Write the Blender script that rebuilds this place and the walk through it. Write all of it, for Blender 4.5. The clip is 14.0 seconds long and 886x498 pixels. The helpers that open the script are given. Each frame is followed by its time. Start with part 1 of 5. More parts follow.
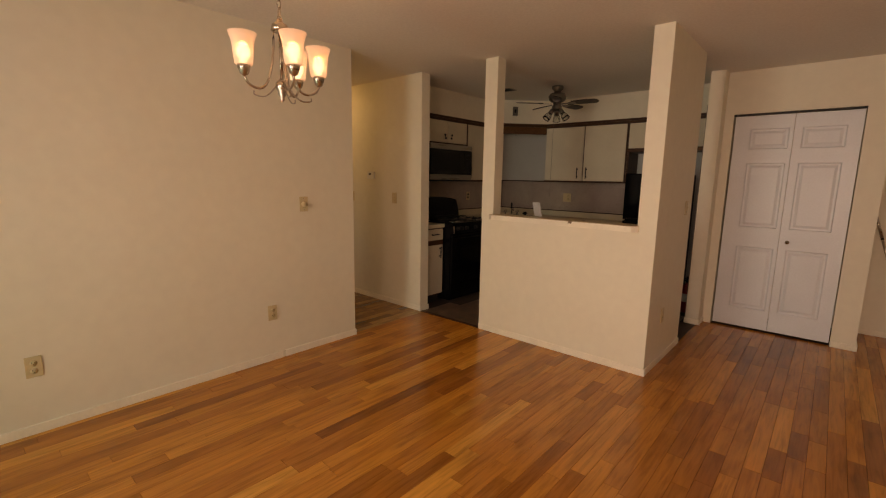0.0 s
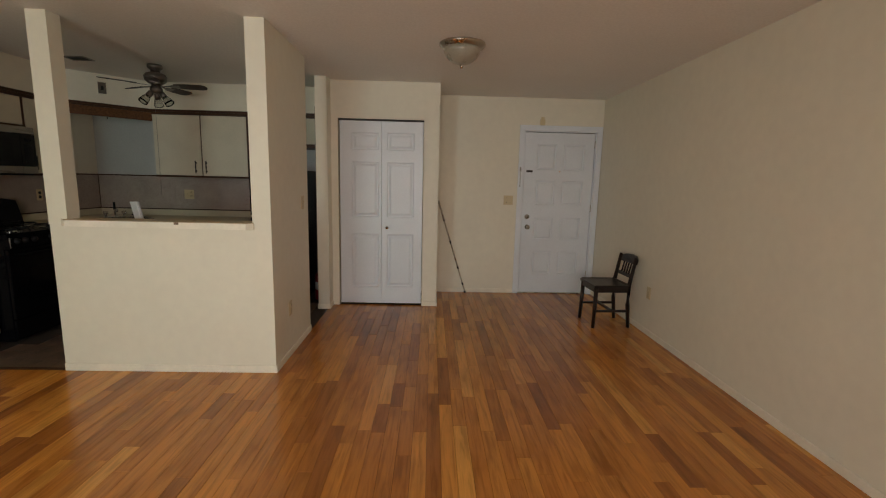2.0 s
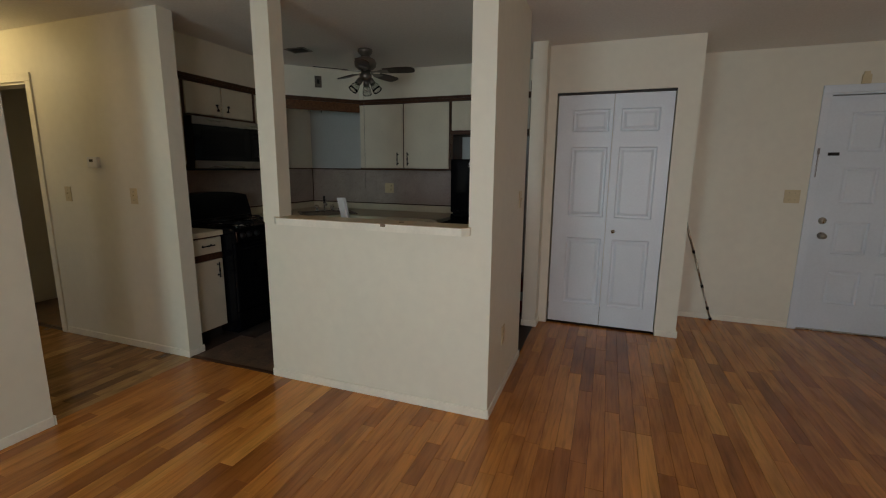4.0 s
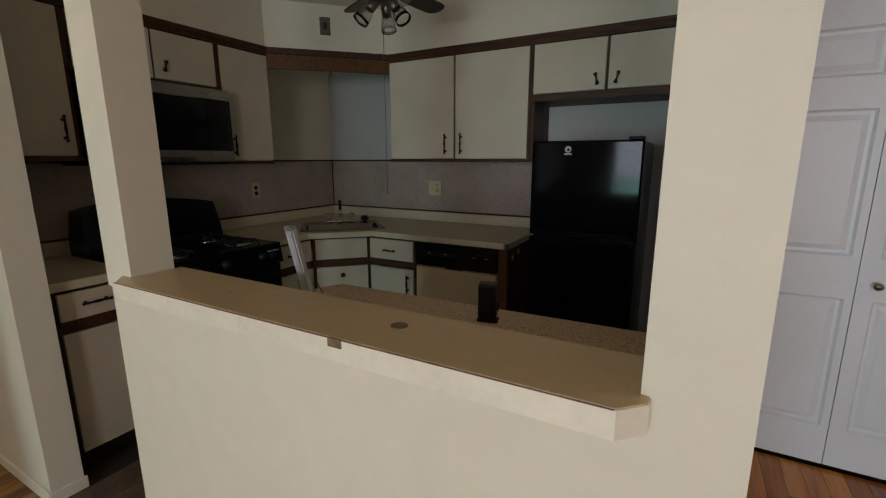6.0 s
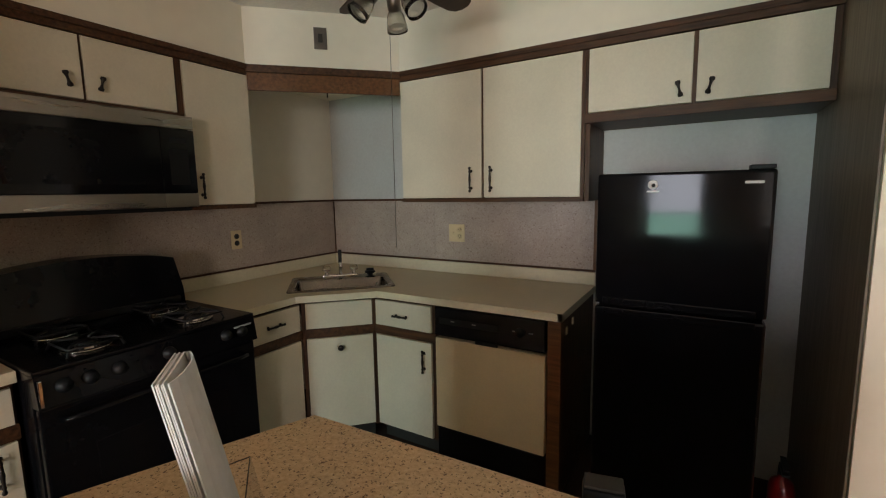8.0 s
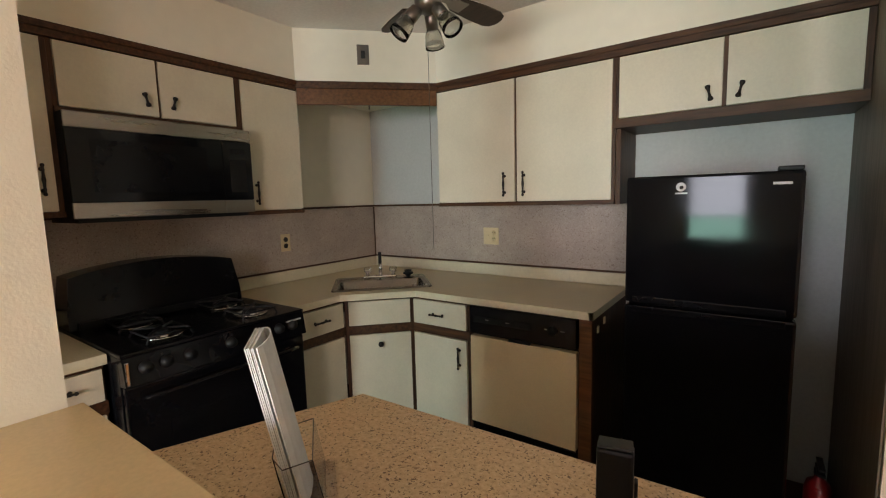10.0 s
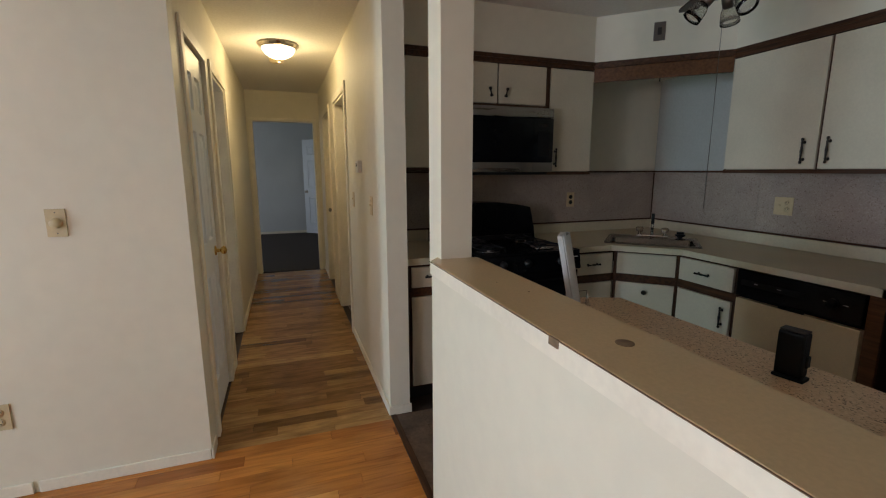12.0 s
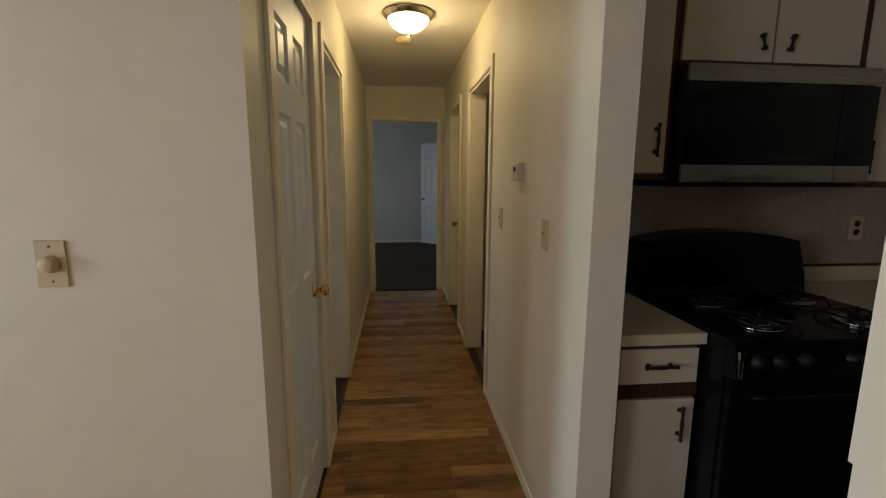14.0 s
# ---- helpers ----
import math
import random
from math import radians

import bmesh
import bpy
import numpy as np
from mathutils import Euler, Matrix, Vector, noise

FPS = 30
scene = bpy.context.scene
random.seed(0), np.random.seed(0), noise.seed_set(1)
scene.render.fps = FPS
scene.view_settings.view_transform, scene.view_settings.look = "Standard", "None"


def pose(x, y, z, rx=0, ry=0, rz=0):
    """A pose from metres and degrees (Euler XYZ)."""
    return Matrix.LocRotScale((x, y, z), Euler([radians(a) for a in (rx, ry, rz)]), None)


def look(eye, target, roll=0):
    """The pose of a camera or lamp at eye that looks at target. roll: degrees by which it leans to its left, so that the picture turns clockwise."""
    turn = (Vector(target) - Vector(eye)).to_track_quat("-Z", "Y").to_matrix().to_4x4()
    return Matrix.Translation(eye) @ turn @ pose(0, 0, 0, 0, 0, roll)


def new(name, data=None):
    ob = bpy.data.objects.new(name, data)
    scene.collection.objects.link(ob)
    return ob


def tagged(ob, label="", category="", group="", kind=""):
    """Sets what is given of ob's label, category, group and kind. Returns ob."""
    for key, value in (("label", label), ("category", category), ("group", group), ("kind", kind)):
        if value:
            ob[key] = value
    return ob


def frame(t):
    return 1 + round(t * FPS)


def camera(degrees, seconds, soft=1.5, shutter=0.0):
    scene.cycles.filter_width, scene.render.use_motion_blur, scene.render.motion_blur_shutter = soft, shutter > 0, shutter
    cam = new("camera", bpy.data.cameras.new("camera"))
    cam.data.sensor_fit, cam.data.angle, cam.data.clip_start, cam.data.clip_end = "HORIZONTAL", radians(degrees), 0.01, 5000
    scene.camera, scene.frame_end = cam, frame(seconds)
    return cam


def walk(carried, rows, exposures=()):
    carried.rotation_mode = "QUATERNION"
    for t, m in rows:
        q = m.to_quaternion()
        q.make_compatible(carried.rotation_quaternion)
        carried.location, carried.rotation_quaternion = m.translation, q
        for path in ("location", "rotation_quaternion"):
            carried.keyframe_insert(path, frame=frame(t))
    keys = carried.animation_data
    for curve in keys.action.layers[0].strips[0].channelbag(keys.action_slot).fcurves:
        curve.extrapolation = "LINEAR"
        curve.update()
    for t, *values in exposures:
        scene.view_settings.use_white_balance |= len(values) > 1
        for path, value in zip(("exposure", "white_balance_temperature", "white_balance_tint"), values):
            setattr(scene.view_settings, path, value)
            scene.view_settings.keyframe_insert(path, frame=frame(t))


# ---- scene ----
cam = camera(90.3, 14.0, soft=1.15)

PATH = [
    (0, (0.9, -3.257, 1.407), (-0.405, -1.775, 1.089), 1.0),
    (0.5, (0.957, -3.189, 1.408), (0.078, -1.419, 1.1), 1.2),
    (1, (1.037, -3.135, 1.421), (0.655, -1.196, 1.116), 1.4),
    (1.5, (1.106, -3.092, 1.416), (1.192, -1.117, 1.112), 1.7),
    (2, (1.106, -3.071, 1.419), (1.163, -1.096, 1.11), 1.4),
    (2.5, (0.986, -3.043, 1.419), (0.662, -1.095, 1.098), 0.7),
    (3, (0.879, -2.914, 1.411), (0.317, -1.025, 1.068), 0.6),
    (3.5, (0.738, -2.649, 1.377), (0.114, -0.784, 1.014), 0.6),
    (3.7, (0.662, -2.495, 1.396), (0.019, -0.636, 1.034), 0.6),
    (5.8, (-0.01, -0.731, 1.414), (-0.958, 0.987, 1.026), -0.1),
    (6, (-0.099, -0.596, 1.402), (-1.049, 1.117, 1.0), -0.1),
    (6.5, (-0.314, -0.307, 1.406), (-1.258, 1.394, 0.942), -0.4),
    (7, (-0.445, -0.064, 1.378), (-1.388, 1.618, 0.848), -0.3),
    (7.5, (-0.5, 0.01, 1.368), (-1.465, 1.692, 0.876), -0.5),
    (8, (-0.499, -0.001, 1.434), (-1.518, 1.701, 1.179), -1.0),
    (8.2, (-0.491, -0.008, 1.469), (-1.528, 1.697, 1.328), -1.1),
    (10.5, (-0.382, -0.198, 1.422), (-1.639, 1.332, 1.137), -1.2),
    (11, (-0.264, -0.349, 1.427), (-1.719, 0.984, 1.096), -0.6),
    (11.5, (-0.065, -0.418, 1.39), (-1.774, 0.562, 1.043), -0.3),
    (12, (0.039, -0.506, 1.397), (-1.815, 0.157, 1.047), -0.1),
    (12.5, (-0.022, -0.529, 1.383), (-1.937, -0.066, 1.039), 0.2),
    (13, (-0.291, -0.559, 1.379), (-2.231, -0.215, 1.037), 0.1),
    (13.5, (-0.621, -0.571, 1.372), (-2.577, -0.33, 1.035), 0.1),
    (14, (-1.056, -0.56, 1.401), (-3.019, -0.359, 1.078), 0.3),
]
EXPOSURES = [(0.0, 0.15, 15200, 41), (0.5, 0.02, 11000, 27), (1.0, -0.05, 9600, 22), (1.5, 0.42, 9400, 20), (2.0, 0.36, 8600, 19), (3.0, 0.2, 7700, 17), (3.7, -0.02, 7300, 16), (6.0, 0.46, 7500, 18), (7.0, 0.96, 8500, 22),
             (8.0, 1.58, 8300, 20), (10.5, 1.98, 8300, 22), (11.5, 1.18, 7000, 20), (12.5, 0.6, 6800, 19), (14.0, 0.42, 7200, 19)]
walk(cam, [(t, look(eye, target, roll)) for t, eye, target, roll in PATH], EXPOSURES)

# ---- world, daylight and lamps ----
world = bpy.data.worlds.new("sky")
scene.world = world
world.use_nodes = True
wn = world.node_tree
sky = wn.nodes.new("ShaderNodeTexSky")
sky.sky_type, sky.sun_disc = "NISHITA", False
sky.sun_elevation, sky.sun_rotation = radians(38), radians(60)
wn.links.new(sky.outputs[0], wn.nodes["Background"].inputs[0])
wn.nodes["Background"].inputs[1].default_value = 0.15

sun = new("sun", bpy.data.lights.new("sun", "SUN"))
sun.data.energy, sun.data.angle, sun.data.color = 3.0, radians(0.5), (1.0, 0.95, 0.87)
sun.matrix_world = Matrix.Rotation(radians(-60), 4, "Z") @ Matrix.Rotation(radians(-52), 4, "X")


def area(name, x, y, z, rx, rz, w, h, power, colour):
    ob = new(name, bpy.data.lights.new(name, "AREA"))
    ob.data.shape, ob.data.size, ob.data.size_y = "RECTANGLE", w, h
    ob.data.energy, ob.data.color = power, colour
    ob.matrix_world = pose(x, y, z, rx, 0, rz)
    return ob


def bulb_light(name, x, y, z, power, colour, radius=0.03):
    ob = new(name, bpy.data.lights.new(name, "POINT"))
    ob.data.energy, ob.data.color, ob.data.shadow_soft_size = power, colour, radius
    ob.location = (x, y, z)
    return ob


CHANDELIER = (-1.067, -2.164)
ARMS = (269, 348, 75, 125)
CH_POWER = 3.9
DAY = (0.86, 0.94, 1.0)
WARM = (1.0, 0.55, 0.20)
area("patio_skylight", -0.98, -4.86, 1.52, 90, 0, 0.76, 0.98, 13.4, (0.60, 0.76, 1.0)).data.spread = radians(125)
area("patio_lawn_light", -0.98, -4.86, 0.66, 90, 0, 0.76, 0.7, 6.2, (0.40, 1.0, 0.97)).data.spread = radians(125)
# fill light for the living room, set in an assumed second window
area("added_room_fill", 1.05, -4.86, 1.40, 82, 0, 1.36, 1.16, 24, (0.82, 0.88, 1.0)).data.spread = radians(128)
area("bedroom_daylight", -8.6, -3.55, 1.4, 90, 0, 1.3, 1.1, 9, (0.75, 0.88, 1.0))
area("side_room_daylight", -4.0, -3.45, 1.4, 90, 0, 1.0, 1.0, 5, (0.75, 0.88, 1.0))
bulb_light("hall_bulb", -4.08, -0.48, 2.27, 5.8, (1.0, 0.83, 0.42), 0.06)

# ---- materials ----


def mat(name, col, rough=0.5, metal=0.0, var=0.08, scale=3.0, fine=0.04, fscale=60.0, bump=0.0, bscale=120.0,
        stretch=(1, 1, 1), coat=0.0, rvar=0.06, spec=0.5):
    """A painted, metal or plastic surface with broad and fine variation of colour, gloss and relief."""
    m = bpy.data.materials.new(name)
    m.use_nodes = True
    n, l = m.node_tree.nodes, m.node_tree.links
    b = n["Principled BSDF"]
    b.inputs["Metallic"].default_value = metal
    b.inputs["Coat Weight"].default_value = coat
    b.inputs["Specular IOR Level"].default_value = spec
    g = n.new("ShaderNodeNewGeometry")
    mp = n.new("ShaderNodeMapping")
    mp.inputs["Scale"].default_value = stretch
    l.new(g.outputs["Position"], mp.inputs["Vector"])
    a = n.new("ShaderNodeTexNoise")
    a.inputs["Scale"].default_value, a.inputs["Detail"].default_value = scale, 4
    f = n.new("ShaderNodeTexNoise")
    f.inputs["Scale"].default_value, f.inputs["Detail"].default_value = fscale, 3
    l.new(mp.outputs[0], a.inputs["Vector"])
    l.new(mp.outputs[0], f.inputs["Vector"])

    def spread(src, amount):
        r = n.new("ShaderNodeMapRange")
        r.inputs["From Min"].default_value, r.inputs["From Max"].default_value = 0.3, 0.7
        r.inputs["To Min"].default_value, r.inputs["To Max"].default_value = 1 - amount, 1 + amount
        l.new(src, r.inputs["Value"])
        return r.outputs[0]
    k = n.new("ShaderNodeMath")
    k.operation = "MULTIPLY"
    l.new(spread(a.outputs[0], var), k.inputs[0])
    l.new(spread(f.outputs[0], fine), k.inputs[1])
    v = n.new("ShaderNodeVectorMath")
    v.operation = "SCALE"
    v.inputs[0].default_value = col
    l.new(k.outputs[0], v.inputs["Scale"])
    l.new(v.outputs[0], b.inputs["Base Color"])
    r = n.new("ShaderNodeMapRange")
    r.inputs["From Min"].default_value, r.inputs["From Max"].default_value = 0.3, 0.7
    r.inputs["To Min"].default_value, r.inputs["To Max"].default_value = max(rough - rvar, 0.02), min(rough + rvar, 1)
    l.new(a.outputs[0], r.inputs["Value"])
    l.new(r.outputs[0], b.inputs["Roughness"])
    if bump:
        t = n.new("ShaderNodeTexNoise")
        t.inputs["Scale"].default_value, t.inputs["Detail"].default_value = bscale, 3
        l.new(mp.outputs[0], t.inputs["Vector"])
        q = n.new("ShaderNodeBump")
        q.inputs["Strength"].default_value, q.inputs["Distance"].default_value = bump, 0.002
        l.new(t.outputs[0], q.inputs["Height"])
        l.new(q.outputs[0], b.inputs["Normal"])
    return m


def ramp(n, stops):
    r = n.new("ShaderNodeValToRGB")
    e = r.color_ramp.elements
    while len(e) < len(stops):
        e.new(0.5)
    for k, (p, c) in zip(e, stops):
        k.position, k.color = p, (*c, 1)
    return r


def board_mat(name, island, tones=None, worn=0.0):
    """Oak strip: each board has a tone of its own, with grain along its length, under a satin finish."""
    m = bpy.data.materials.new(name)
    m.use_nodes = True
    n, l = m.node_tree.nodes, m.node_tree.links
    b = n["Principled BSDF"]
    g = n.new("ShaderNodeNewGeometry")
    if island:
        rnd = g.outputs["Random Per Island"]
    else:
        rnd = n.new("ShaderNodeObjectInfo").outputs["Random"]
    off = n.new("ShaderNodeCombineXYZ")
    k = n.new("ShaderNodeMath")
    k.operation = "MULTIPLY"
    k.inputs[1].default_value = 37.0
    l.new(rnd, k.inputs[0])
    for i in range(3):
        l.new(k.outputs[0], off.inputs[i])
    add = n.new("ShaderNodeVectorMath")
    l.new(g.outputs["Position"], add.inputs[0])
    l.new(off.outputs[0], add.inputs[1])
    mp = n.new("ShaderNodeMapping")
    mp.inputs["Scale"].default_value = (1, 0.07, 1)
    l.new(add.outputs[0], mp.inputs["Vector"])
    grain = n.new("ShaderNodeTexNoise")
    grain.inputs["Scale"].default_value, grain.inputs["Detail"].default_value = 55, 6
    grain.inputs["Distortion"].default_value = 0.6
    l.new(mp.outputs[0], grain.inputs["Vector"])
    mp2 = n.new("ShaderNodeMapping")
    mp2.inputs["Scale"].default_value = (1, 0.25, 1)
    l.new(add.outputs[0], mp2.inputs["Vector"])
    broad = n.new("ShaderNodeTexNoise")
    broad.inputs["Scale"].default_value, broad.inputs["Detail"].default_value = 9, 4
    l.new(mp2.outputs[0], broad.inputs["Vector"])
    tone = ramp(n, tones or BOARD_TONES)
    l.new(rnd, tone.inputs[0])
    gr = ramp(n, [(0.3, (0.72, 0.68, 0.62)), (0.5, (0.97, 0.97, 0.96)), (0.75, (1.14, 1.12, 1.08))])
    l.new(grain.outputs[0], gr.inputs[0])
    br = ramp(n, [(0.28, (0.70, 0.66, 0.60)), (0.48, (1, 1, 1)), (0.72, (1.12, 1.12, 1.10))])
    l.new(broad.outputs[0], br.inputs[0])
    m1 = n.new("ShaderNodeMix")
    m1.data_type, m1.blend_type = "RGBA", "MULTIPLY"
    m1.inputs[0].default_value = 1
    l.new(tone.outputs[0], m1.inputs[6])
    l.new(gr.outputs[0], m1.inputs[7])
    m2 = n.new("ShaderNodeMix")
    m2.data_type, m2.blend_type = "RGBA", "MULTIPLY"
    m2.inputs[0].default_value = 1
    l.new(m1.outputs[2], m2.inputs[6])
    l.new(br.outputs[0], m2.inputs[7])
    if worn:
        scuff = n.new("ShaderNodeTexNoise")
        scuff.inputs["Scale"].default_value, scuff.inputs["Detail"].default_value = 11, 6
        mp3 = n.new("ShaderNodeMapping")
        mp3.inputs["Scale"].default_value = (2.2, 0.6, 1)
        l.new(g.outputs["Position"], mp3.inputs["Vector"])
        l.new(mp3.outputs[0], scuff.inputs["Vector"])
        sr = ramp(n, [(0.34, (0.52, 0.52, 0.54)), (0.50, (1, 1, 1)), (0.62, (1.05, 1.08, 1.1)), (0.72, (1.5, 1.65, 1.9))])
        l.new(scuff.outputs[0], sr.inputs[0])
        m3 = n.new("ShaderNodeMix")
        m3.data_type, m3.blend_type = "RGBA", "MULTIPLY"
        m3.inputs[0].default_value = worn
        l.new(m2.outputs[2], m3.inputs[6])
        l.new(sr.outputs[0], m3.inputs[7])
        m2 = m3
    knot = n.new("ShaderNodeTexVoronoi")
    knot.inputs["Scale"].default_value = 2.4
    mp4 = n.new("ShaderNodeMapping")
    mp4.inputs["Scale"].default_value = (1, 0.6, 1)
    l.new(g.outputs["Position"], mp4.inputs["Vector"])
    l.new(mp4.outputs[0], knot.inputs["Vector"])
    kr = ramp(n, [(0.0, (0.25, 0.22, 0.20)), (0.010, (0.40, 0.36, 0.32)), (0.022, (0.85, 0.82, 0.78)), (0.040, (1, 1, 1))])
    l.new(knot.outputs["Distance"], kr.inputs[0])
    m4 = n.new("ShaderNodeMix")
    m4.data_type, m4.blend_type = "RGBA", "MULTIPLY"
    m4.inputs[0].default_value = 1
    l.new(m2.outputs[2], m4.inputs[6])
    l.new(kr.outputs[0], m4.inputs[7])
    l.new(m4.outputs[2], b.inputs["Base Color"])
    wear = n.new("ShaderNodeTexNoise")
    wear.inputs["Scale"].default_value, wear.inputs["Detail"].default_value = 2.2, 5
    l.new(g.outputs["Position"], wear.inputs["Vector"])
    r = n.new("ShaderNodeMapRange")
    r.inputs["From Min"].default_value, r.inputs["From Max"].default_value = 0.3, 0.7
    r.inputs["To Min"].default_value, r.inputs["To Max"].default_value = 0.13, 0.26
    l.new(wear.outputs[0], r.inputs["Value"])
    l.new(r.outputs[0], b.inputs["Roughness"])
    q = n.new("ShaderNodeBump")
    q.inputs["Strength"].default_value, q.inputs["Distance"].default_value = 0.12, 0.001
    l.new(grain.outputs[0], q.inputs["Height"])
    l.new(q.outputs[0], b.inputs["Normal"])
    return m


BOARD_TONES = [(0.0, (0.32, 0.104, 0.024)), (0.10, (0.43, 0.148, 0.031)), (0.35, (0.53, 0.192, 0.039)),
               (0.6, (0.58, 0.216, 0.044)), (0.86, (0.64, 0.250, 0.053)), (1.0, (0.74, 0.335, 0.080))]


def speckle(name, stops, scale, rough):
    """Speckled laminate or stone: small uneven chips of several colours."""
    m = bpy.data.materials.new(name)
    m.use_nodes = True
    n, l = m.node_tree.nodes, m.node_tree.links
    b = n["Principled BSDF"]
    g = n.new("ShaderNodeNewGeometry")
    warp = n.new("ShaderNodeTexNoise")
    warp.inputs["Scale"].default_value = scale * 0.8
    l.new(g.outputs["Position"], warp.inputs["Vector"])
    mixv = n.new("ShaderNodeMix")
    mixv.data_type = "VECTOR"
    mixv.inputs[0].default_value = 0.012
    l.new(g.outputs["Position"], mixv.inputs[4])
    l.new(warp.outputs["Color"], mixv.inputs[5])
    v = n.new("ShaderNodeTexVoronoi")
    v.inputs["Scale"].default_value = scale
    l.new(mixv.outputs[1], v.inputs["Vector"])
    bw = n.new("ShaderNodeSeparateColor")
    l.new(v.outputs["Color"], bw.inputs[0])
    r = ramp(n, stops)
    r.color_ramp.interpolation = "CONSTANT"
    l.new(bw.outputs[0], r.inputs[0])
    big = n.new("ShaderNodeTexNoise")
    big.inputs["Scale"].default_value, big.inputs["Detail"].default_value = 5, 3
    l.new(g.outputs["Position"], big.inputs["Vector"])
    br = ramp(n, [(0.3, (0.88, 0.88, 0.88)), (0.7, (1.08, 1.08, 1.08))])
    l.new(big.outputs[0], br.inputs[0])
    mx = n.new("ShaderNodeMix")
    mx.data_type, mx.blend_type = "RGBA", "MULTIPLY"
    mx.inputs[0].default_value = 1
    l.new(r.outputs[0], mx.inputs[6])
    l.new(br.outputs[0], mx.inputs[7])
    l.new(mx.outputs[2], b.inputs["Base Color"])
    b.inputs["Roughness"].default_value = rough
    return m


def granite(name):
    """Pinkish-tan laminate: cloudy ground, short dark flecks in loose clusters and a few pale chips."""
    m = bpy.data.materials.new(name)
    m.use_nodes = True
    n, l = m.node_tree.nodes, m.node_tree.links
    b = n["Principled BSDF"]
    g = n.new("ShaderNodeNewGeometry")
    cloud = n.new("ShaderNodeTexNoise")
    cloud.inputs["Scale"].default_value, cloud.inputs["Detail"].default_value = 95, 6
    cloud.inputs["Roughness"].default_value = 0.7
    l.new(g.outputs["Position"], cloud.inputs["Vector"])
    ground = ramp(n, [(0.30, (0.48, 0.29, 0.16)), (0.45, (0.67, 0.45, 0.27)), (0.58, (0.75, 0.525, 0.325)), (0.72, (0.84, 0.66, 0.46))])
    l.new(cloud.outputs[0], ground.inputs[0])
    warp = n.new("ShaderNodeTexNoise")
    warp.inputs["Scale"].default_value, warp.inputs["Detail"].default_value = 160, 3
    l.new(g.outputs["Position"], warp.inputs["Vector"])
    mv = n.new("ShaderNodeMix")
    mv.data_type = "VECTOR"
    mv.inputs[0].default_value = 0.010
    l.new(g.outputs["Position"], mv.inputs[4])
    l.new(warp.outputs["Color"], mv.inputs[5])
    v = n.new("ShaderNodeTexVoronoi")
    v.inputs["Scale"].default_value = 300
    l.new(mv.outputs[1], v.inputs["Vector"])
    sep = n.new("ShaderNodeSeparateColor")
    l.new(v.outputs["Color"], sep.inputs[0])
    patch = n.new("ShaderNodeTexNoise")
    patch.inputs["Scale"].default_value, patch.inputs["Detail"].default_value = 26, 3
    l.new(g.outputs["Position"], patch.inputs["Vector"])
    add = n.new("ShaderNodeMath")
    add.operation = "MULTIPLY"
    l.new(sep.outputs[0], add.inputs[0])
    l.new(patch.outputs[0], add.inputs[1])
    fleck = ramp(n, [(0.0, (0.26, 0.19, 0.16)), (0.020, (0.48, 0.40, 0.36)), (0.036, (1, 1, 1)), (0.60, (1.0, 1.0, 1.0)), (0.66, (1.1, 1.12, 1.14))])
    fleck.color_ramp.interpolation = "CONSTANT"
    l.new(add.outputs[0], fleck.inputs[0])
    mx = n.new("ShaderNodeMix")
    mx.data_type, mx.blend_type = "RGBA", "MULTIPLY"
    mx.inputs[0].default_value = 1
    l.new(ground.outputs[0], mx.inputs[6])
    l.new(fleck.outputs[0], mx.inputs[7])
    l.new(mx.outputs[2], b.inputs["Base Color"])
    b.inputs["Roughness"].default_value = 0.36
    return m


def wood_mat(name, dark, light, rough, axis=2):
    """Stained wood with grain along one axis."""
    m = bpy.data.materials.new(name)
    m.use_nodes = True
    n, l = m.node_tree.nodes, m.node_tree.links
    b = n["Principled BSDF"]
    g = n.new("ShaderNodeNewGeometry")
    mp = n.new("ShaderNodeMapping")
    s = [1.0, 1.0, 1.0]
    s[axis] = 0.08
    mp.inputs["Scale"].default_value = s
    l.new(g.outputs["Position"], mp.inputs["Vector"])
    t = n.new("ShaderNodeTexNoise")
    t.inputs["Scale"].default_value, t.inputs["Detail"].default_value = 70, 6
    l.new(mp.outputs[0], t.inputs["Vector"])
    r = ramp(n, [(0.3, dark), (0.7, light)])
    l.new(t.outputs[0], r.inputs[0])
    l.new(r.outputs[0], b.inputs["Base Color"])
    b.inputs["Roughness"].default_value = rough
    b.inputs["Specular IOR Level"].default_value = 0.3
    q = n.new("ShaderNodeBump")
    q.inputs["Strength"].default_value, q.inputs["Distance"].default_value = 0.2, 0.001
    l.new(t.outputs[0], q.inputs["Height"])
    l.new(q.outputs[0], b.inputs["Normal"])
    return m


def glass_mat(name, col=(1, 1, 1), rough=0.0, ior=1.45, trans=1.0):
    m = bpy.data.materials.new(name)
    m.use_nodes = True
    b = m.node_tree.nodes["Principled BSDF"]
    b.inputs["Base Color"].default_value = (*col, 1)
    b.inputs["Roughness"].default_value = rough
    b.inputs["IOR"].default_value = ior
    b.inputs["Transmission Weight"].default_value = trans
    return m


def glow_mat(name, col, strength):
    m = bpy.data.materials.new(name)
    m.use_nodes = True
    b = m.node_tree.nodes["Principled BSDF"]
    b.inputs["Base Color"].default_value = (0.9, 0.87, 0.8, 1)
    b.inputs["Roughness"].default_value = 0.4
    b.inputs["Emission Color"].default_value = (*col, 1)
    b.inputs["Emission Strength"].default_value = strength
    return m


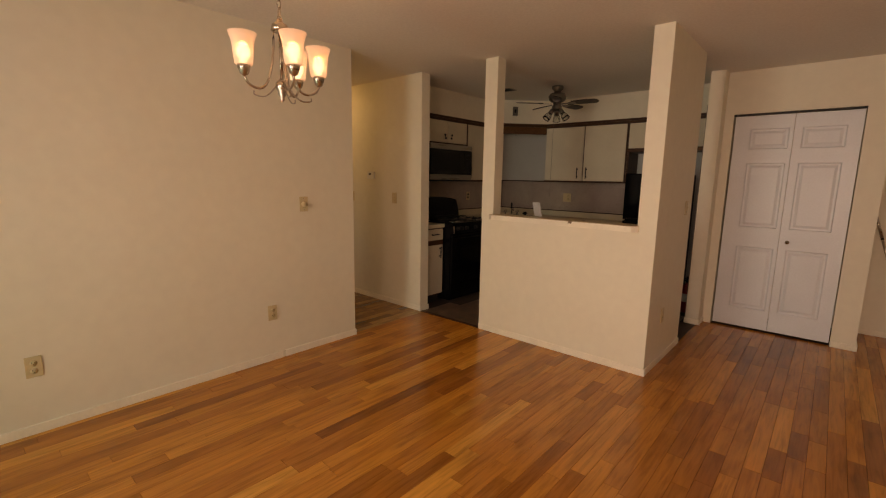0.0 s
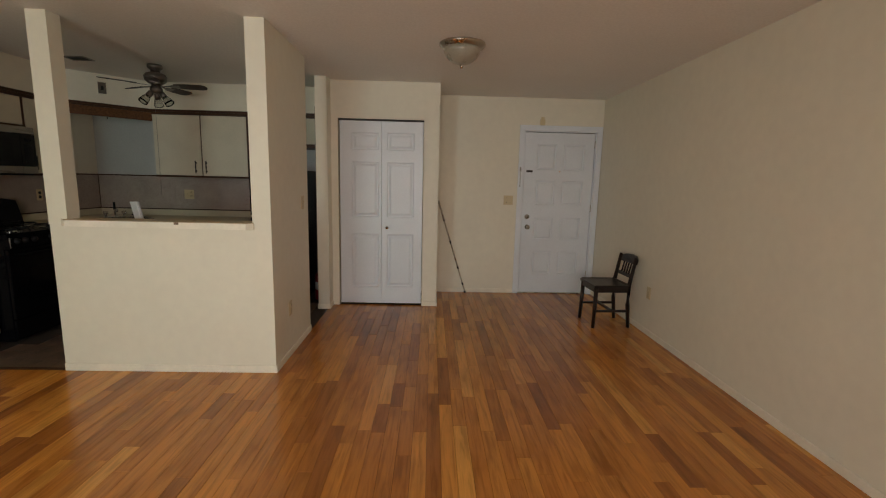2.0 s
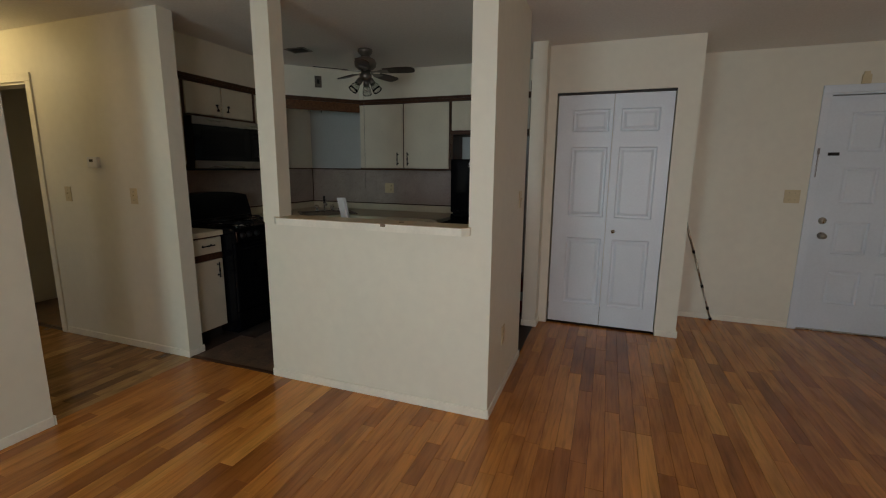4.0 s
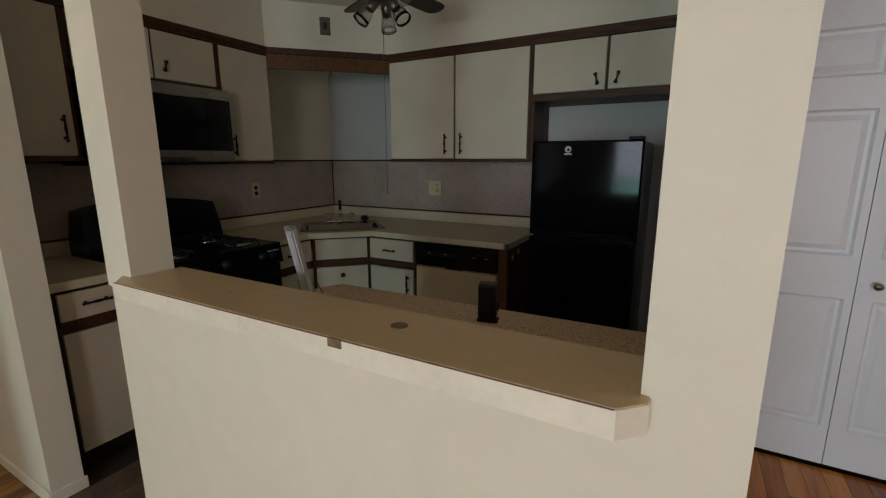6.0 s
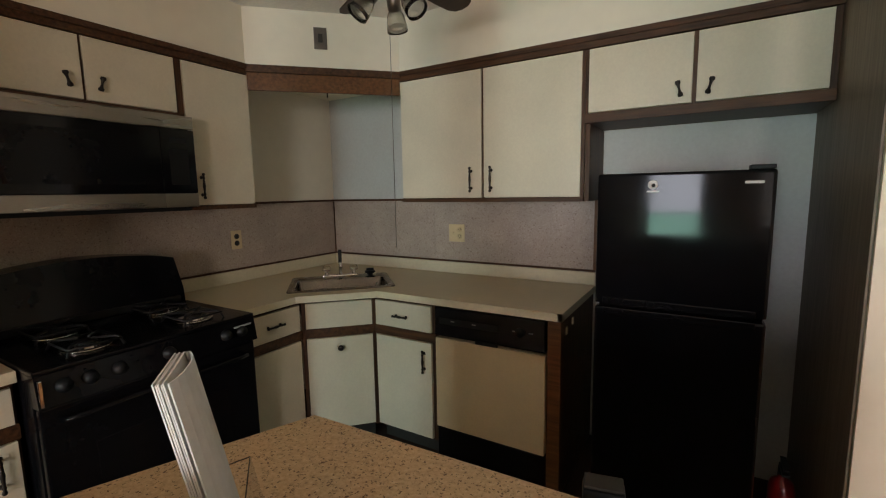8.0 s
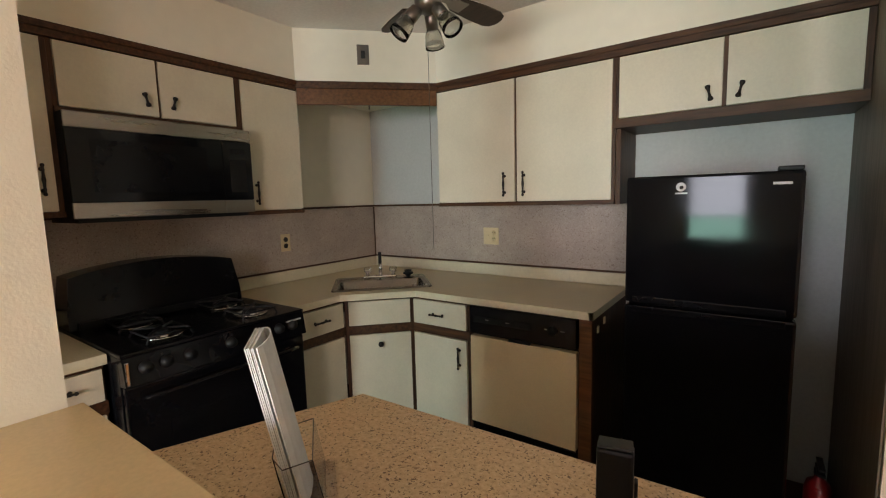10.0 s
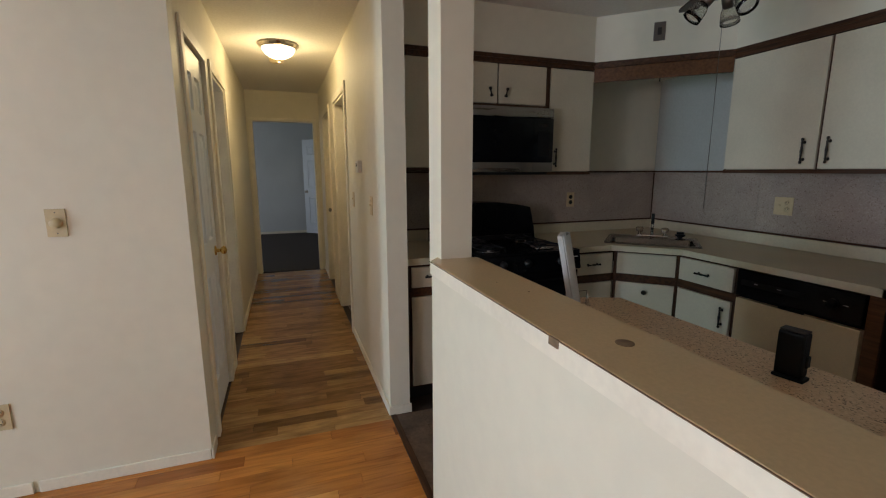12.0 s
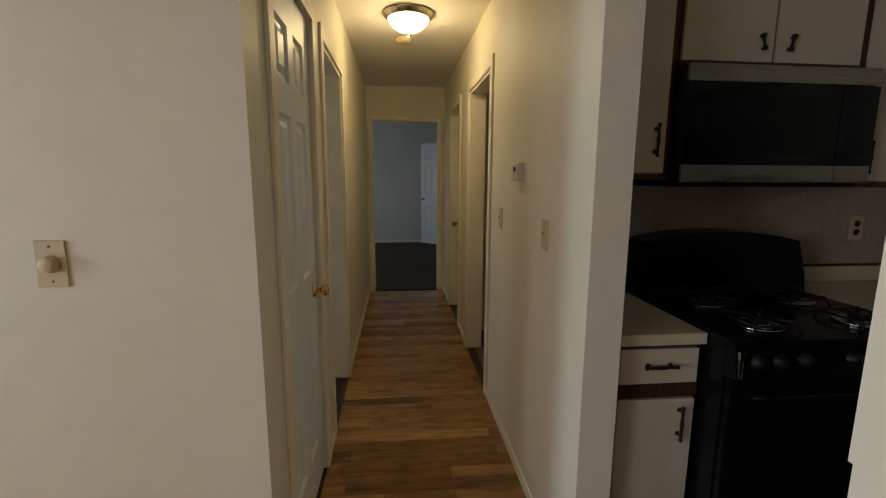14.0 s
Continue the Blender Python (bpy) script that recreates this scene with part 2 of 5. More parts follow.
M_WALL = mat("cream_wall_paint", (0.80, 0.750, 0.620), 0.55, var=0.03, scale=1.3, fine=0.02, fscale=14, bump=0.18, bscale=180)
M_WALL_BLUE = mat("pale_blue_paint", (0.63, 0.655, 0.655), 0.6, var=0.04, scale=2, bump=0.15, bscale=160)
M_WALL_PALE = mat("pale_grey_paint", (0.53, 0.545, 0.525), 0.6, var=0.05, scale=2, bump=0.15, bscale=160)
M_CEIL = mat("white_ceiling_paint", (0.82, 0.79, 0.75), 0.8, var=0.03, scale=1.0, bump=0.25, bscale=220)
M_TRIM = mat("cream_trim_paint", (0.86, 0.80, 0.67), 0.45, var=0.06, scale=6, fine=0.03)
M_WHITE = mat("white_door_paint", (0.75, 0.80, 0.85), 0.38, var=0.03, scale=3, fine=0.02)
M_CREAM = mat("cream_laminate", (0.66, 0.605, 0.475), 0.42, var=0.05, scale=4, fine=0.03, fscale=90, bump=0.06, bscale=300)
M_CURB = mat("cream_counter_edge", (0.66, 0.60, 0.44), 0.4, var=0.05, scale=5)
M_COUNTER = mat("beige_counter_laminate", (0.66, 0.545, 0.365), 0.36, var=0.06, scale=5, fine=0.10, fscale=160)
M_LEDGE = mat("tan_ledge_laminate", (0.63, 0.465, 0.265), 0.34, var=0.05, scale=5, fine=0.05, fscale=140)
M_GRANITE = granite("speckled_brown_laminate")
M_SPLASH = speckle("speckled_pink_grey_laminate", [(0.0, (0.26, 0.19, 0.16)), (0.05, (0.38, 0.31, 0.265)), (0.4, (0.42, 0.345, 0.295)),
                                                   (0.88, (0.46, 0.39, 0.34))], 190, 0.5)
M_WOOD = wood_mat("dark_stained_wood", (0.034, 0.014, 0.007), (0.105, 0.044, 0.019), 0.5)
M_WOODX = wood_mat("dark_stained_rail", (0.034, 0.014, 0.007), (0.105, 0.044, 0.019), 0.5, 0)
M_VALANCE = wood_mat("reddish_wood", (0.085, 0.034, 0.014), (0.18, 0.076, 0.031), 0.45, 0)
M_PANEL = wood_mat("grey_brown_panel", (0.15, 0.115, 0.085), (0.24, 0.19, 0.145), 0.5)
M_CHAIR = wood_mat("espresso_wood", (0.010, 0.006, 0.005), (0.025, 0.014, 0.011), 0.28, 0)
M_BLACK = mat("black_enamel", (0.004, 0.004, 0.005), 0.20, var=0.2, scale=8, rvar=0.04, spec=0.17)
M_BLACKG = mat("black_textured_gloss", (0.004, 0.004, 0.005), 0.10, var=0.2, scale=8, rvar=0.02, spec=0.22)
M_FRIDGE = mat("glossy_black_enamel", (0.004, 0.004, 0.005), 0.075, var=0.2, scale=8, rvar=0.02, spec=0.12)
M_BLACKM = mat("black_matt_plastic", (0.006, 0.006, 0.007), 0.5, var=0.2, scale=10, spec=0.25)
M_IRON = mat("black_wrought_metal", (0.015, 0.012, 0.010), 0.4, metal=0.4, var=0.2, scale=30)
M_BASIN = mat("worn_sink_steel", (0.31, 0.28, 0.25), 0.24, metal=1.0, var=0.10, scale=9, fine=0.06, fscale=90)
M_STEEL = mat("brushed_steel", (0.33, 0.30, 0.27), 0.30, metal=1.0, var=0.05, scale=3, stretch=(1, 1, 12), fine=0.06, fscale=60)
M_CHROME = mat("chrome", (0.75, 0.75, 0.75), 0.08, metal=1.0, var=0.03)
M_NICKEL = mat("brushed_nickel", (0.48, 0.43, 0.37), 0.28, metal=1.0, var=0.06, scale=12)
M_PEWTER = mat("pewter", (0.24, 0.22, 0.20), 0.35, metal=0.9, var=0.08, scale=12)
M_BRASS = mat("polished_brass", (0.72, 0.48, 0.16), 0.18, metal=1.0, var=0.06, scale=12)
M_ALMOND = mat("almond_plastic", (0.64, 0.52, 0.32), 0.4, var=0.04, scale=10)
M_WHITEP = mat("white_plastic", (0.75, 0.74, 0.70), 0.4, var=0.04, scale=10)
M_DARKSLOT = mat("dark_slot", (0.02, 0.018, 0.016), 0.6)
M_RED = mat("red_enamel", (0.20, 0.008, 0.010), 0.3, var=0.08, scale=10)
M_PAPER = mat("white_paper", (0.74, 0.74, 0.74), 0.7, var=0.04, scale=20)
M_CARPET = mat("dark_brown_carpet", (0.045, 0.032, 0.026), 0.95, var=0.15, scale=6, fine=0.3, fscale=200, bump=0.6, bscale=400)
M_SUB = mat("dark_subfloor", (0.05, 0.03, 0.02), 0.9)
M_DISHWASHER = mat("almond_appliance_panel", (0.72, 0.585, 0.38), 0.38, var=0.06, scale=3, fine=0.03, fscale=120)
M_BLADE = wood_mat("dark_walnut_blade", (0.020, 0.010, 0.007), (0.045, 0.022, 0.014), 0.35, 0)
M_PLUG = mat("worn_brown_filler", (0.20, 0.13, 0.075), 0.6, var=0.2, scale=60)
M_CLEAR = glass_mat("clear_acrylic", (1, 1, 1), 0.02, 1.2)
M_SMOKED = mat("smoked_edge", (0.10, 0.075, 0.07), 0.25, var=0.1, scale=30)
M_PANE = glass_mat("window_glass", (1, 1, 1), 0.0, 1.1)
M_SMOKE = glass_mat("ribbed_clear_glass", (0.85, 0.85, 0.82), 0.15, 1.4)
M_FROST = mat("frosted_alabaster_glass", (0.36, 0.32, 0.25), 0.3, var=0.1, scale=14)
M_SHADE = glow_mat("lit_frosted_shade", (1.0, 0.74, 0.58), 0.22)
M_SHADE.node_tree.nodes["Principled BSDF"].inputs["Transmission Weight"].default_value = 0.5
M_SHADE.node_tree.nodes["Principled BSDF"].inputs["Base Color"].default_value = (0.62, 0.56, 0.50, 1)
M_SHADE.node_tree.nodes["Principled BSDF"].inputs["Roughness"].default_value = 0.6
M_SHADE.node_tree.nodes["Principled BSDF"].inputs["IOR"].default_value = 1.1
M_BULB = glow_mat("lit_bulb", (1.0, 0.86, 0.70), 7.0)
M_DOME = glow_mat("lit_dome_glass", (1.0, 0.90, 0.62), 3.0)
M_BOARD = board_mat("oak_board", False)
M_BOARDS = board_mat("oak_boards_joined", True)
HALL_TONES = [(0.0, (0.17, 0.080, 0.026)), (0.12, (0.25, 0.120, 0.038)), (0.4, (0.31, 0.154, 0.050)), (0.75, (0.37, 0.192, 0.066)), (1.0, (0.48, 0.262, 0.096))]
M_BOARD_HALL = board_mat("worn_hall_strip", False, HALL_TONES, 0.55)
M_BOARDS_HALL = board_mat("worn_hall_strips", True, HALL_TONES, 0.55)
M_GRASS = mat("grass", (0.06, 0.14, 0.03), 0.9, var=0.3, scale=1.5, fine=0.3, fscale=40)
M_TILE = mat("brown_vinyl_tile", (0.15, 0.098, 0.068), 0.45, var=0.35, scale=9, fine=0.2, fscale=50)
M_LEAF = mat("foliage", (0.06, 0.13, 0.03), 0.8, var=0.4, scale=4, fine=0.3, fscale=20)
M_GREYLAB = mat("pale_grey_print", (0.5, 0.5, 0.5), 0.5)

# ---- mesh helpers ----


def box(bm, x0, y0, z0, x1, y1, z1, bev=0.0):
    """A box, with chamfered edges where bev is given."""
    vs = [bm.verts.new(p) for p in ((x0, y0, z0), (x1, y0, z0), (x1, y1, z0), (x0, y1, z0),
                                    (x0, y0, z1), (x1, y0, z1), (x1, y1, z1), (x0, y1, z1))]
    fs = [bm.faces.new([vs[i] for i in f]) for f in
          ((0, 3, 2, 1), (4, 5, 6, 7), (0, 1, 5, 4), (1, 2, 6, 5), (2, 3, 7, 6), (3, 0, 4, 7))]
    if bev:
        es = list({e for f in fs for e in f.edges})
        bmesh.ops.bevel(bm, geom=es, offset=bev, segments=2, profile=0.6, affect="EDGES")
    return vs


def prism(bm, pts, z0, z1, bev=0.0):
    """An upright prism over a plan outline given anticlockwise."""
    a = [bm.verts.new((x, y, z0)) for x, y in pts]
    b = [bm.verts.new((x, y, z1)) for x, y in pts]
    n = len(pts)
    fs = [bm.faces.new(a[::-1]), bm.faces.new(b)]
    fs += [bm.faces.new((a[i], a[(i + 1) % n], b[(i + 1) % n], b[i])) for i in range(n)]
    if bev:
        bmesh.ops.bevel(bm, geom=list(fs[1].edges), offset=bev, segments=2, profile=0.6, affect="EDGES")


def lathe(bm, prof, seg=24, m=None, cap=True):
    """Turns a profile of (radius, height) round the z axis."""
    m = m or Matrix()
    rings = []
    for r, z in prof:
        rings.append([bm.verts.new(m @ Vector((r * math.cos(2 * math.pi * i / seg), r * math.sin(2 * math.pi * i / seg), z)))
                      for i in range(seg)])
    for a, b in zip(rings, rings[1:]):
        for i in range(seg):
            f = bm.faces.new((a[i], a[(i + 1) % seg], b[(i + 1) % seg], b[i]))
            f.smooth = True
    if cap:
        if prof[0][0] > 0.0005:
            bm.faces.new(rings[0][::-1])
        if prof[-1][0] > 0.0005:
            bm.faces.new(rings[-1])


def tube(bm, pts, r, seg=10, taper=None):
    """A round bar along a run of points."""
    pts = [Vector(p) for p in pts]
    rings = []
    for i, p in enumerate(pts):
        d = (pts[min(i + 1, len(pts) - 1)] - pts[max(i - 1, 0)]).normalized()
        u = d.cross(Vector((0, 0, 1)))
        if u.length < 0.05:
            u = d.cross(Vector((0, 1, 0)))
        u.normalize()
        w = d.cross(u)
        rr = r if taper is None else taper[i]
        rings.append([bm.verts.new(p + u * rr * math.cos(2 * math.pi * k / seg) + w * rr * math.sin(2 * math.pi * k / seg))
                      for k in range(seg)])
    for a, b in zip(rings, rings[1:]):
        for k in range(seg):
            f = bm.faces.new((a[k], a[(k + 1) % seg], b[(k + 1) % seg], b[k]))
            f.smooth = True
    bm.faces.new(rings[0][::-1])
    bm.faces.new(rings[-1])


def arc(p0, p1, p2, n=12):
    """Points of a quadratic curve."""
    p0, p1, p2 = Vector(p0), Vector(p1), Vector(p2)
    return [(1 - t) ** 2 * p0 + 2 * t * (1 - t) * p1 + t * t * p2 for t in (i / n for i in range(n + 1))]


def mesh(name, bm, material):
    bmesh.ops.recalc_face_normals(bm, faces=bm.faces[:])
    me = bpy.data.meshes.new(name)
    bm.to_mesh(me)
    bm.free()
    me.materials.append(material)
    return me


def part(name, bm, material, parent, label=""):
    ob = new(name, mesh(name, bm, material))
    ob.parent = parent
    return tagged(ob, label)


def B(*boxes, bev=0.0):
    """A bmesh of boxes."""
    bm = bmesh.new()
    for b in boxes:
        box(bm, *b, bev=bev)
    return bm


def L(prof, seg=24, m=None):
    bm = bmesh.new()
    lathe(bm, prof, seg, m)
    return bm


def thing(name, m, label, category, group=""):
    ob = new(name)
    ob.empty_display_size = 0.1
    ob.matrix_world = m
    return tagged(ob, label, category, group)


def structure(name, bm, material, label, category):
    ob = new(name, mesh(name, bm, material))
    return tagged(ob, label, category, kind="structure")


def wall_x(x0, x1, y0, y1, top, openings):
    """Boxes of a wall that runs along x, with openings (x0, x1, z0, z1)."""
    out, x = [], x0
    for a, b, z0, z1 in sorted(openings):
        out.append((x, y0, 0, a, y1, top))
        out.append((a, y0, z1, b, y1, top))
        if z0 > 0:
            out.append((a, y0, 0, b, y1, z0))
        x = b
    out.append((x, y0, 0, x1, y1, top))
    return out


def wall_y(y0, y1, x0, x1, top, openings):
    return [(c, b, z0, f, e, z1) for (b, c, z0, e, f, z1) in
            [(p[0], p[1], p[2], p[3], p[4], p[5]) for p in wall_x(y0, y1, x0, x1, top, openings)]]


CEIL = 2.43
# ---- large structure ----
XW, XE, YS, YE, YC = -2.196, 3.20, -4.90, 2.455, 1.785
HL, HR, HEND = -0.918, 0.0, -6.40
KW, KN = -2.997, 2.528

structure("ceiling", B((-10.7, -5.05, CEIL, 3.35, 3.4, CEIL + 0.12)), M_CEIL, "flat white painted ceiling with faint roller texture", "ceiling")
structure("subfloor", B((-10.7, -5.05, -0.15, 3.35, 3.4, -0.014)), M_SUB, "dark slab under the floor finishes", "floor")
structure("wall_west", B((XW - 0.116, YS, 0, XW, HL, CEIL)), M_WALL, "cream painted dining wall beside the hallway", "wall")
structure("wall_hall_south", B(*wall_x(HEND, XW - 0.118, HL - 0.12, HL, CEIL, [(-3.05, -2.44, 0, 2.04), (-4.05, -3.33, 0, 2.04)])),
          M_WALL, "cream painted hallway wall with two doorways", "wall")
structure("wall_hall_north", B(*wall_x(HEND, -2.28, 0.0, 0.115, CEIL, [(-4.52, -3.74, 0, 2.04), (-5.76, -5.06, 0, 2.04)])),
          M_WALL, "cream painted hallway wall with thermostat and doorways", "wall")
structure("wall_hall_end", B(*wall_y(-3.6, 0.8, HEND - 0.12, HEND - 0.001, CEIL, [(-0.865, -0.065, 0, 2.06)])), M_WALL,
          "cream wall closing the hallway around a doorway", "wall")
bm = bmesh.new()
lo_ = [(-1.500, 0.0), (0.0, 0.0), (0.0, CEIL), (-0.129, CEIL), (-0.129, 1.055), (-1.500, 1.055)]
f0 = [bm.verts.new((x, 0.0, z)) for x, z in lo_]
f1 = [bm.verts.new((x, 0.115, z)) for x, z in lo_]
bm.faces.new(f0)
bm.faces.new(f1[::-1])
for i in range(6):
    bm.faces.new((f0[i], f0[(i + 1) % 6], f1[(i + 1) % 6], f1[i]))
box(bm, -0.129, 0.115, 0, 0, 0.922, CEIL)
structure("half_wall", bm, M_WALL, "cream half wall and pier around the kitchen pass-through", "wall")
structure("pass_through_post", B((-1.500, -0.008, 1.0555, -1.372, 0.106, CEIL)), M_WALL, "cream post between doorway and pass-through", "post")
structure("wall_kitchen_west", B((KW - 0.115, 0.116, 0, KW, KN, CEIL)), M_WALL, "painted kitchen wall behind the range", "wall")
structure("wall_kitchen_north", B((KW - 0.115, KN + 0.001, 0, -0.10, KN + 0.12, CEIL)), M_WALL_PALE, "pale painted kitchen wall behind the sink run", "wall")
structure("wall_fridge_nook", B((-0.10, 1.62, 0, 0.02, KN + 0.12, CEIL)), M_WALL, "cream stub wall beside the refrigerator", "wall")
structure("wall_closet", B(*wall_x(0.021, 1.18, YC, YC + 0.10, CEIL, [(0.095, 1.014, 0, 2.045)]), (1.08, YC + 0.101, 0, 1.18, YE, CEIL)),
          M_WALL, "cream closet wall around the folding door", "wall")
structure("wall_north", B(*wall_x(0.021, XE, YE + 0.001, YE + 0.12, CEIL, [(2.235, 3.132, 0, 2.045)])), M_WALL, "cream wall around the entry door", "wall")
structure("wall_east", B((XE, YS, 0, XE + 0.12, YE + 0.12, CEIL)), M_WALL, "long plain cream wall", "wall")
structure("wall_south", B(*wall_x(XW - 0.116, XE, YS - 0.12, YS - 0.001, CEIL, [(-1.38, -0.58, 0.02, 2.05), (0.35, 1.75, 0.80, 2.0)])), M_WALL,
          "cream wall around the patio door", "wall")
# rooms beyond the doorways
structure("wall_bedroom_west", B((-10.62, -3.6, 0, -10.5, 0.8, CEIL)), M_WALL_BLUE, "pale blue bedroom wall", "wall")
structure("wall_bedroom_south", B(*wall_x(-10.5, HEND - 0.12, -3.72, -3.6, CEIL, [(-9.3, -7.9, 0.8, 2.0)])), M_WALL_BLUE, "bedroom wall with a window", "wall")
structure("wall_bedroom_north", B((-10.5, 0.8, 0, HEND - 0.12, 0.92, CEIL)), M_WALL_BLUE, "pale blue bedroom wall", "wall")
structure("wall_side_room", B(*wall_x(-5.2, -2.7, -3.62, -3.5, CEIL, [(-4.5, -3.5, 0.9, 1.9)]), (-5.32, -3.5, 0, -5.2, HL - 0.121, CEIL),
                              (-3.2, -3.5, 0, -3.08, HL - 0.121, CEIL)), M_WALL_BLUE, "walls of the side bedroom", "wall")
structure("wall_bath", B((-5.0, 2.0, 0, KW - 0.116, 2.12, CEIL), (-5.0, 0.116, 0, -4.9, 2.0, CEIL)), M_WALL, "walls of the dark bathroom", "wall")
structure("bedroom_carpet", B((-10.5, -3.6, -0.013, HEND - 0.06, 0.8, 0.004)), M_CARPET, "dark brown bedroom carpet", "carpet")
structure("side_room_carpet", B((-5.2, -3.5, -0.013, -3.2, HL - 0.06, 0.004)), M_CARPET, "dark carpet of the side room", "carpet")
structure("bath_floor", B((-4.9, 0.06, -0.013, KW - 0.116, 2.0, 0.002)), M_TILE, "dark bathroom floor", "floor")
structure("ground", B((-120, -160, -0.6, 120, -5.6, -0.5)), M_GRASS, "green lawn outside the patio door", "ground")

# soffit over the wall cabinets, cut across the corner
bm = bmesh.new()
prism(bm, [(KW, 0.116), (-2.66, 0.116), (-2.66, 1.58), (-2.08, 2.18), (-0.101, 2.18), (-0.101, KN), (KW, KN)], 2.134, CEIL - 0.001)
structure("soffit", bm, M_WALL, "cream soffit above the kitchen wall cabinets", "soffit")

# baseboards
def baseboard(x0, y0, x1, y1):
    bm = bmesh.new()
    box(bm, x0, y0, 0.0, x1, y1, 0.055)
    ob = structure("baseboard", bm, M_TRIM, "low cream painted baseboard", "baseboard")
    md = ob.modifiers.new("edge", "BEVEL")
    md.width, md.segments = 0.004, 2


baseboard(XW + 0.0005, YS, XW + 0.012, -1.62)
baseboard(XW + 0.0005, -1.60, XW + 0.010, HL - 0.002)
baseboard(XW - 0.116, HL + 0.0005, XW + 0.010, HL + 0.010)
baseboard(-3.27, HL + 0.0005, -3.11, HL + 0.011)
baseboard(HEND, HL + 0.0005, -4.12, HL + 0.011)
baseboard(-3.67, -0.011, -2.271, -0.0005)
baseboard(-4.99, -0.011, -4.59, -0.0005)
baseboard(HEND, -0.011, -5.83, -0.0005)
baseboard(-2.2795, -0.011, -2.268, 0.125)
baseboard(-1.500, -0.010, 0.0105, -0.0005)
baseboard(0.0005, 0.0, 0.0105, 0.922)
baseboard(-0.108, 1.607, 0.032, 1.6195)
baseboard(0.0205, 1.62, 0.0315, YC)
baseboard(1.02, YC - 0.012, 1.192, YC - 0.0005)
baseboard(1.1805, YC, 1.192, YE)
baseboard(1.193, YE - 0.011, 2.165, YE)
baseboard(XE - 0.012, YS, XE - 0.0005, YE)
baseboard(-10.499, -3.59, -10.487, 0.79)


def casing(name, lo, hi, top, face, out, along, w=0.062, d=0.014, material=None, label="painted door casing"):
    """Flat casing round a doorway; along x or y, standing proud of the wall face by d in the direction out."""
    a, b = sorted((face + out * 0.0006, face + out * d))
    bm = bmesh.new()
    for s0, s1, z0, z1 in ((lo - w, lo, 0, top), (hi, hi + w, 0, top), (lo - w, hi + w, top + 0.0005, top + w)):
        if along == "x":
            box(bm, s0, a, z0, s1, b, z1, bev=0.003)
        else:
            box(bm, a, s0, z0, b, s1, z1, bev=0.003)
    return structure(name, bm, material or M_TRIM, label, "trim")


def jamb(name, lo, hi, top, f0, f1, along, material, t=0.018):
    """Lining of a doorway through the wall."""
    bm = bmesh.new()
    for s0, s1, z0, z1 in ((lo, lo + t, 0, top), (hi - t, hi, 0, top), (lo + t, hi - t, top - t, top)):
        if along == "x":
            box(bm, s0, f0, z0, s1, f1, z1)
        else:
            box(bm, f0, s0, z0, f1, s1, z1)
    return structure(name, bm, material, "painted door lining", "trim")


casing("trim_hall_closet", -3.05, -2.44, 2.04, HL, 1, "x")
casing("trim_side_room", -4.05, -3.33, 2.04, HL, 1, "x")
casing("trim_bath", -4.52, -3.74, 2.04, HR, -1, "x")
casing("trim_far_room", -5.76, -5.06, 2.04, HR, -1, "x")
casing("trim_bedroom", -0.865, -0.065, 2.06, HEND, 1, "y", w=0.028)
casing("trim_entry", 2.235, 3.132, 2.045, YE, -1, "x", w=0.062, d=0.018, material=M_WHITE, label="white entry door casing")
jamb("jamb_side_room", -4.05, -3.33, 2.04, HL - 0.121, HL + 0.0, "x", M_TRIM)
jamb("jamb_bath", -4.52, -3.74, 2.04, -0.0, 0.116, "x", M_TRIM)
jamb("jamb_far_room", -5.76, -5.06, 2.04, -0.0, 0.116, "x", M_TRIM)
jamb("jamb_bedroom", -0.865, -0.065, 2.06, HEND - 0.121, HEND, "y", M_TRIM)
jamb("jamb_entry", 2.235, 3.132, 2.045, YE + 0.0, YE + 0.12, "x", M_WHITE, t=0.012)

# ---- panelled doors ----


def plate(bm, w, h, holes, y0, y1, slope=0.016):
    """A slab from y0 (front) to y1 with sunk fields: the rails stay proud, the fields have sloped sides and a raised middle."""
    xs = sorted({0.0, w, *[v for a in holes for v in a[:2]]})
    zs = sorted({0.0, h, *[v for a in holes for v in a[2:]]})
    vert = {}

    def v(x, y, z):
        k = (round(x, 5), round(y, 5), round(z, 5))
        if k not in vert:
            vert[k] = bm.verts.new(k)
        return vert[k]
    for x0, x1 in zip(xs, xs[1:]):
        for z0, z1 in zip(zs, zs[1:]):
            if not any(a <= x0 and x1 <= b and c <= z0 and z1 <= d for a, b, c, d in holes):
                bm.faces.new((v(x0, y0, z0), v(x1, y0, z0), v(x1, y0, z1), v(x0, y0, z1)))

    def loop(a, b, c, d, y):
        return [v(a, y, c), v(b, y, c), v(b, y, d), v(a, y, d)]
    for a, b, c, d in holes:
        # the outer edge follows the grid lines that cut it
        prev = loop(a, b, c, d, y0)
        for k, y in ((slope * 0.6, y0 + 0.012), (slope * 1.4, y0 + 0.013), (slope * 2.8, y0 + 0.003)):
            cur = loop(a + k, b - k, c + k, d - k, y)
            for i in range(4):
                bm.faces.new((prev[i], prev[(i + 1) % 4], cur[(i + 1) % 4], cur[i]))
            prev = cur
        bm.faces.new(prev)
    o, p = loop(0, w, 0, h, y0), loop(0, w, 0, h, y1)
    for i in range(4):
        bm.faces.new((o[i], o[(i + 1) % 4], p[(i + 1) % 4], p[i]))
    bm.faces.new(p)


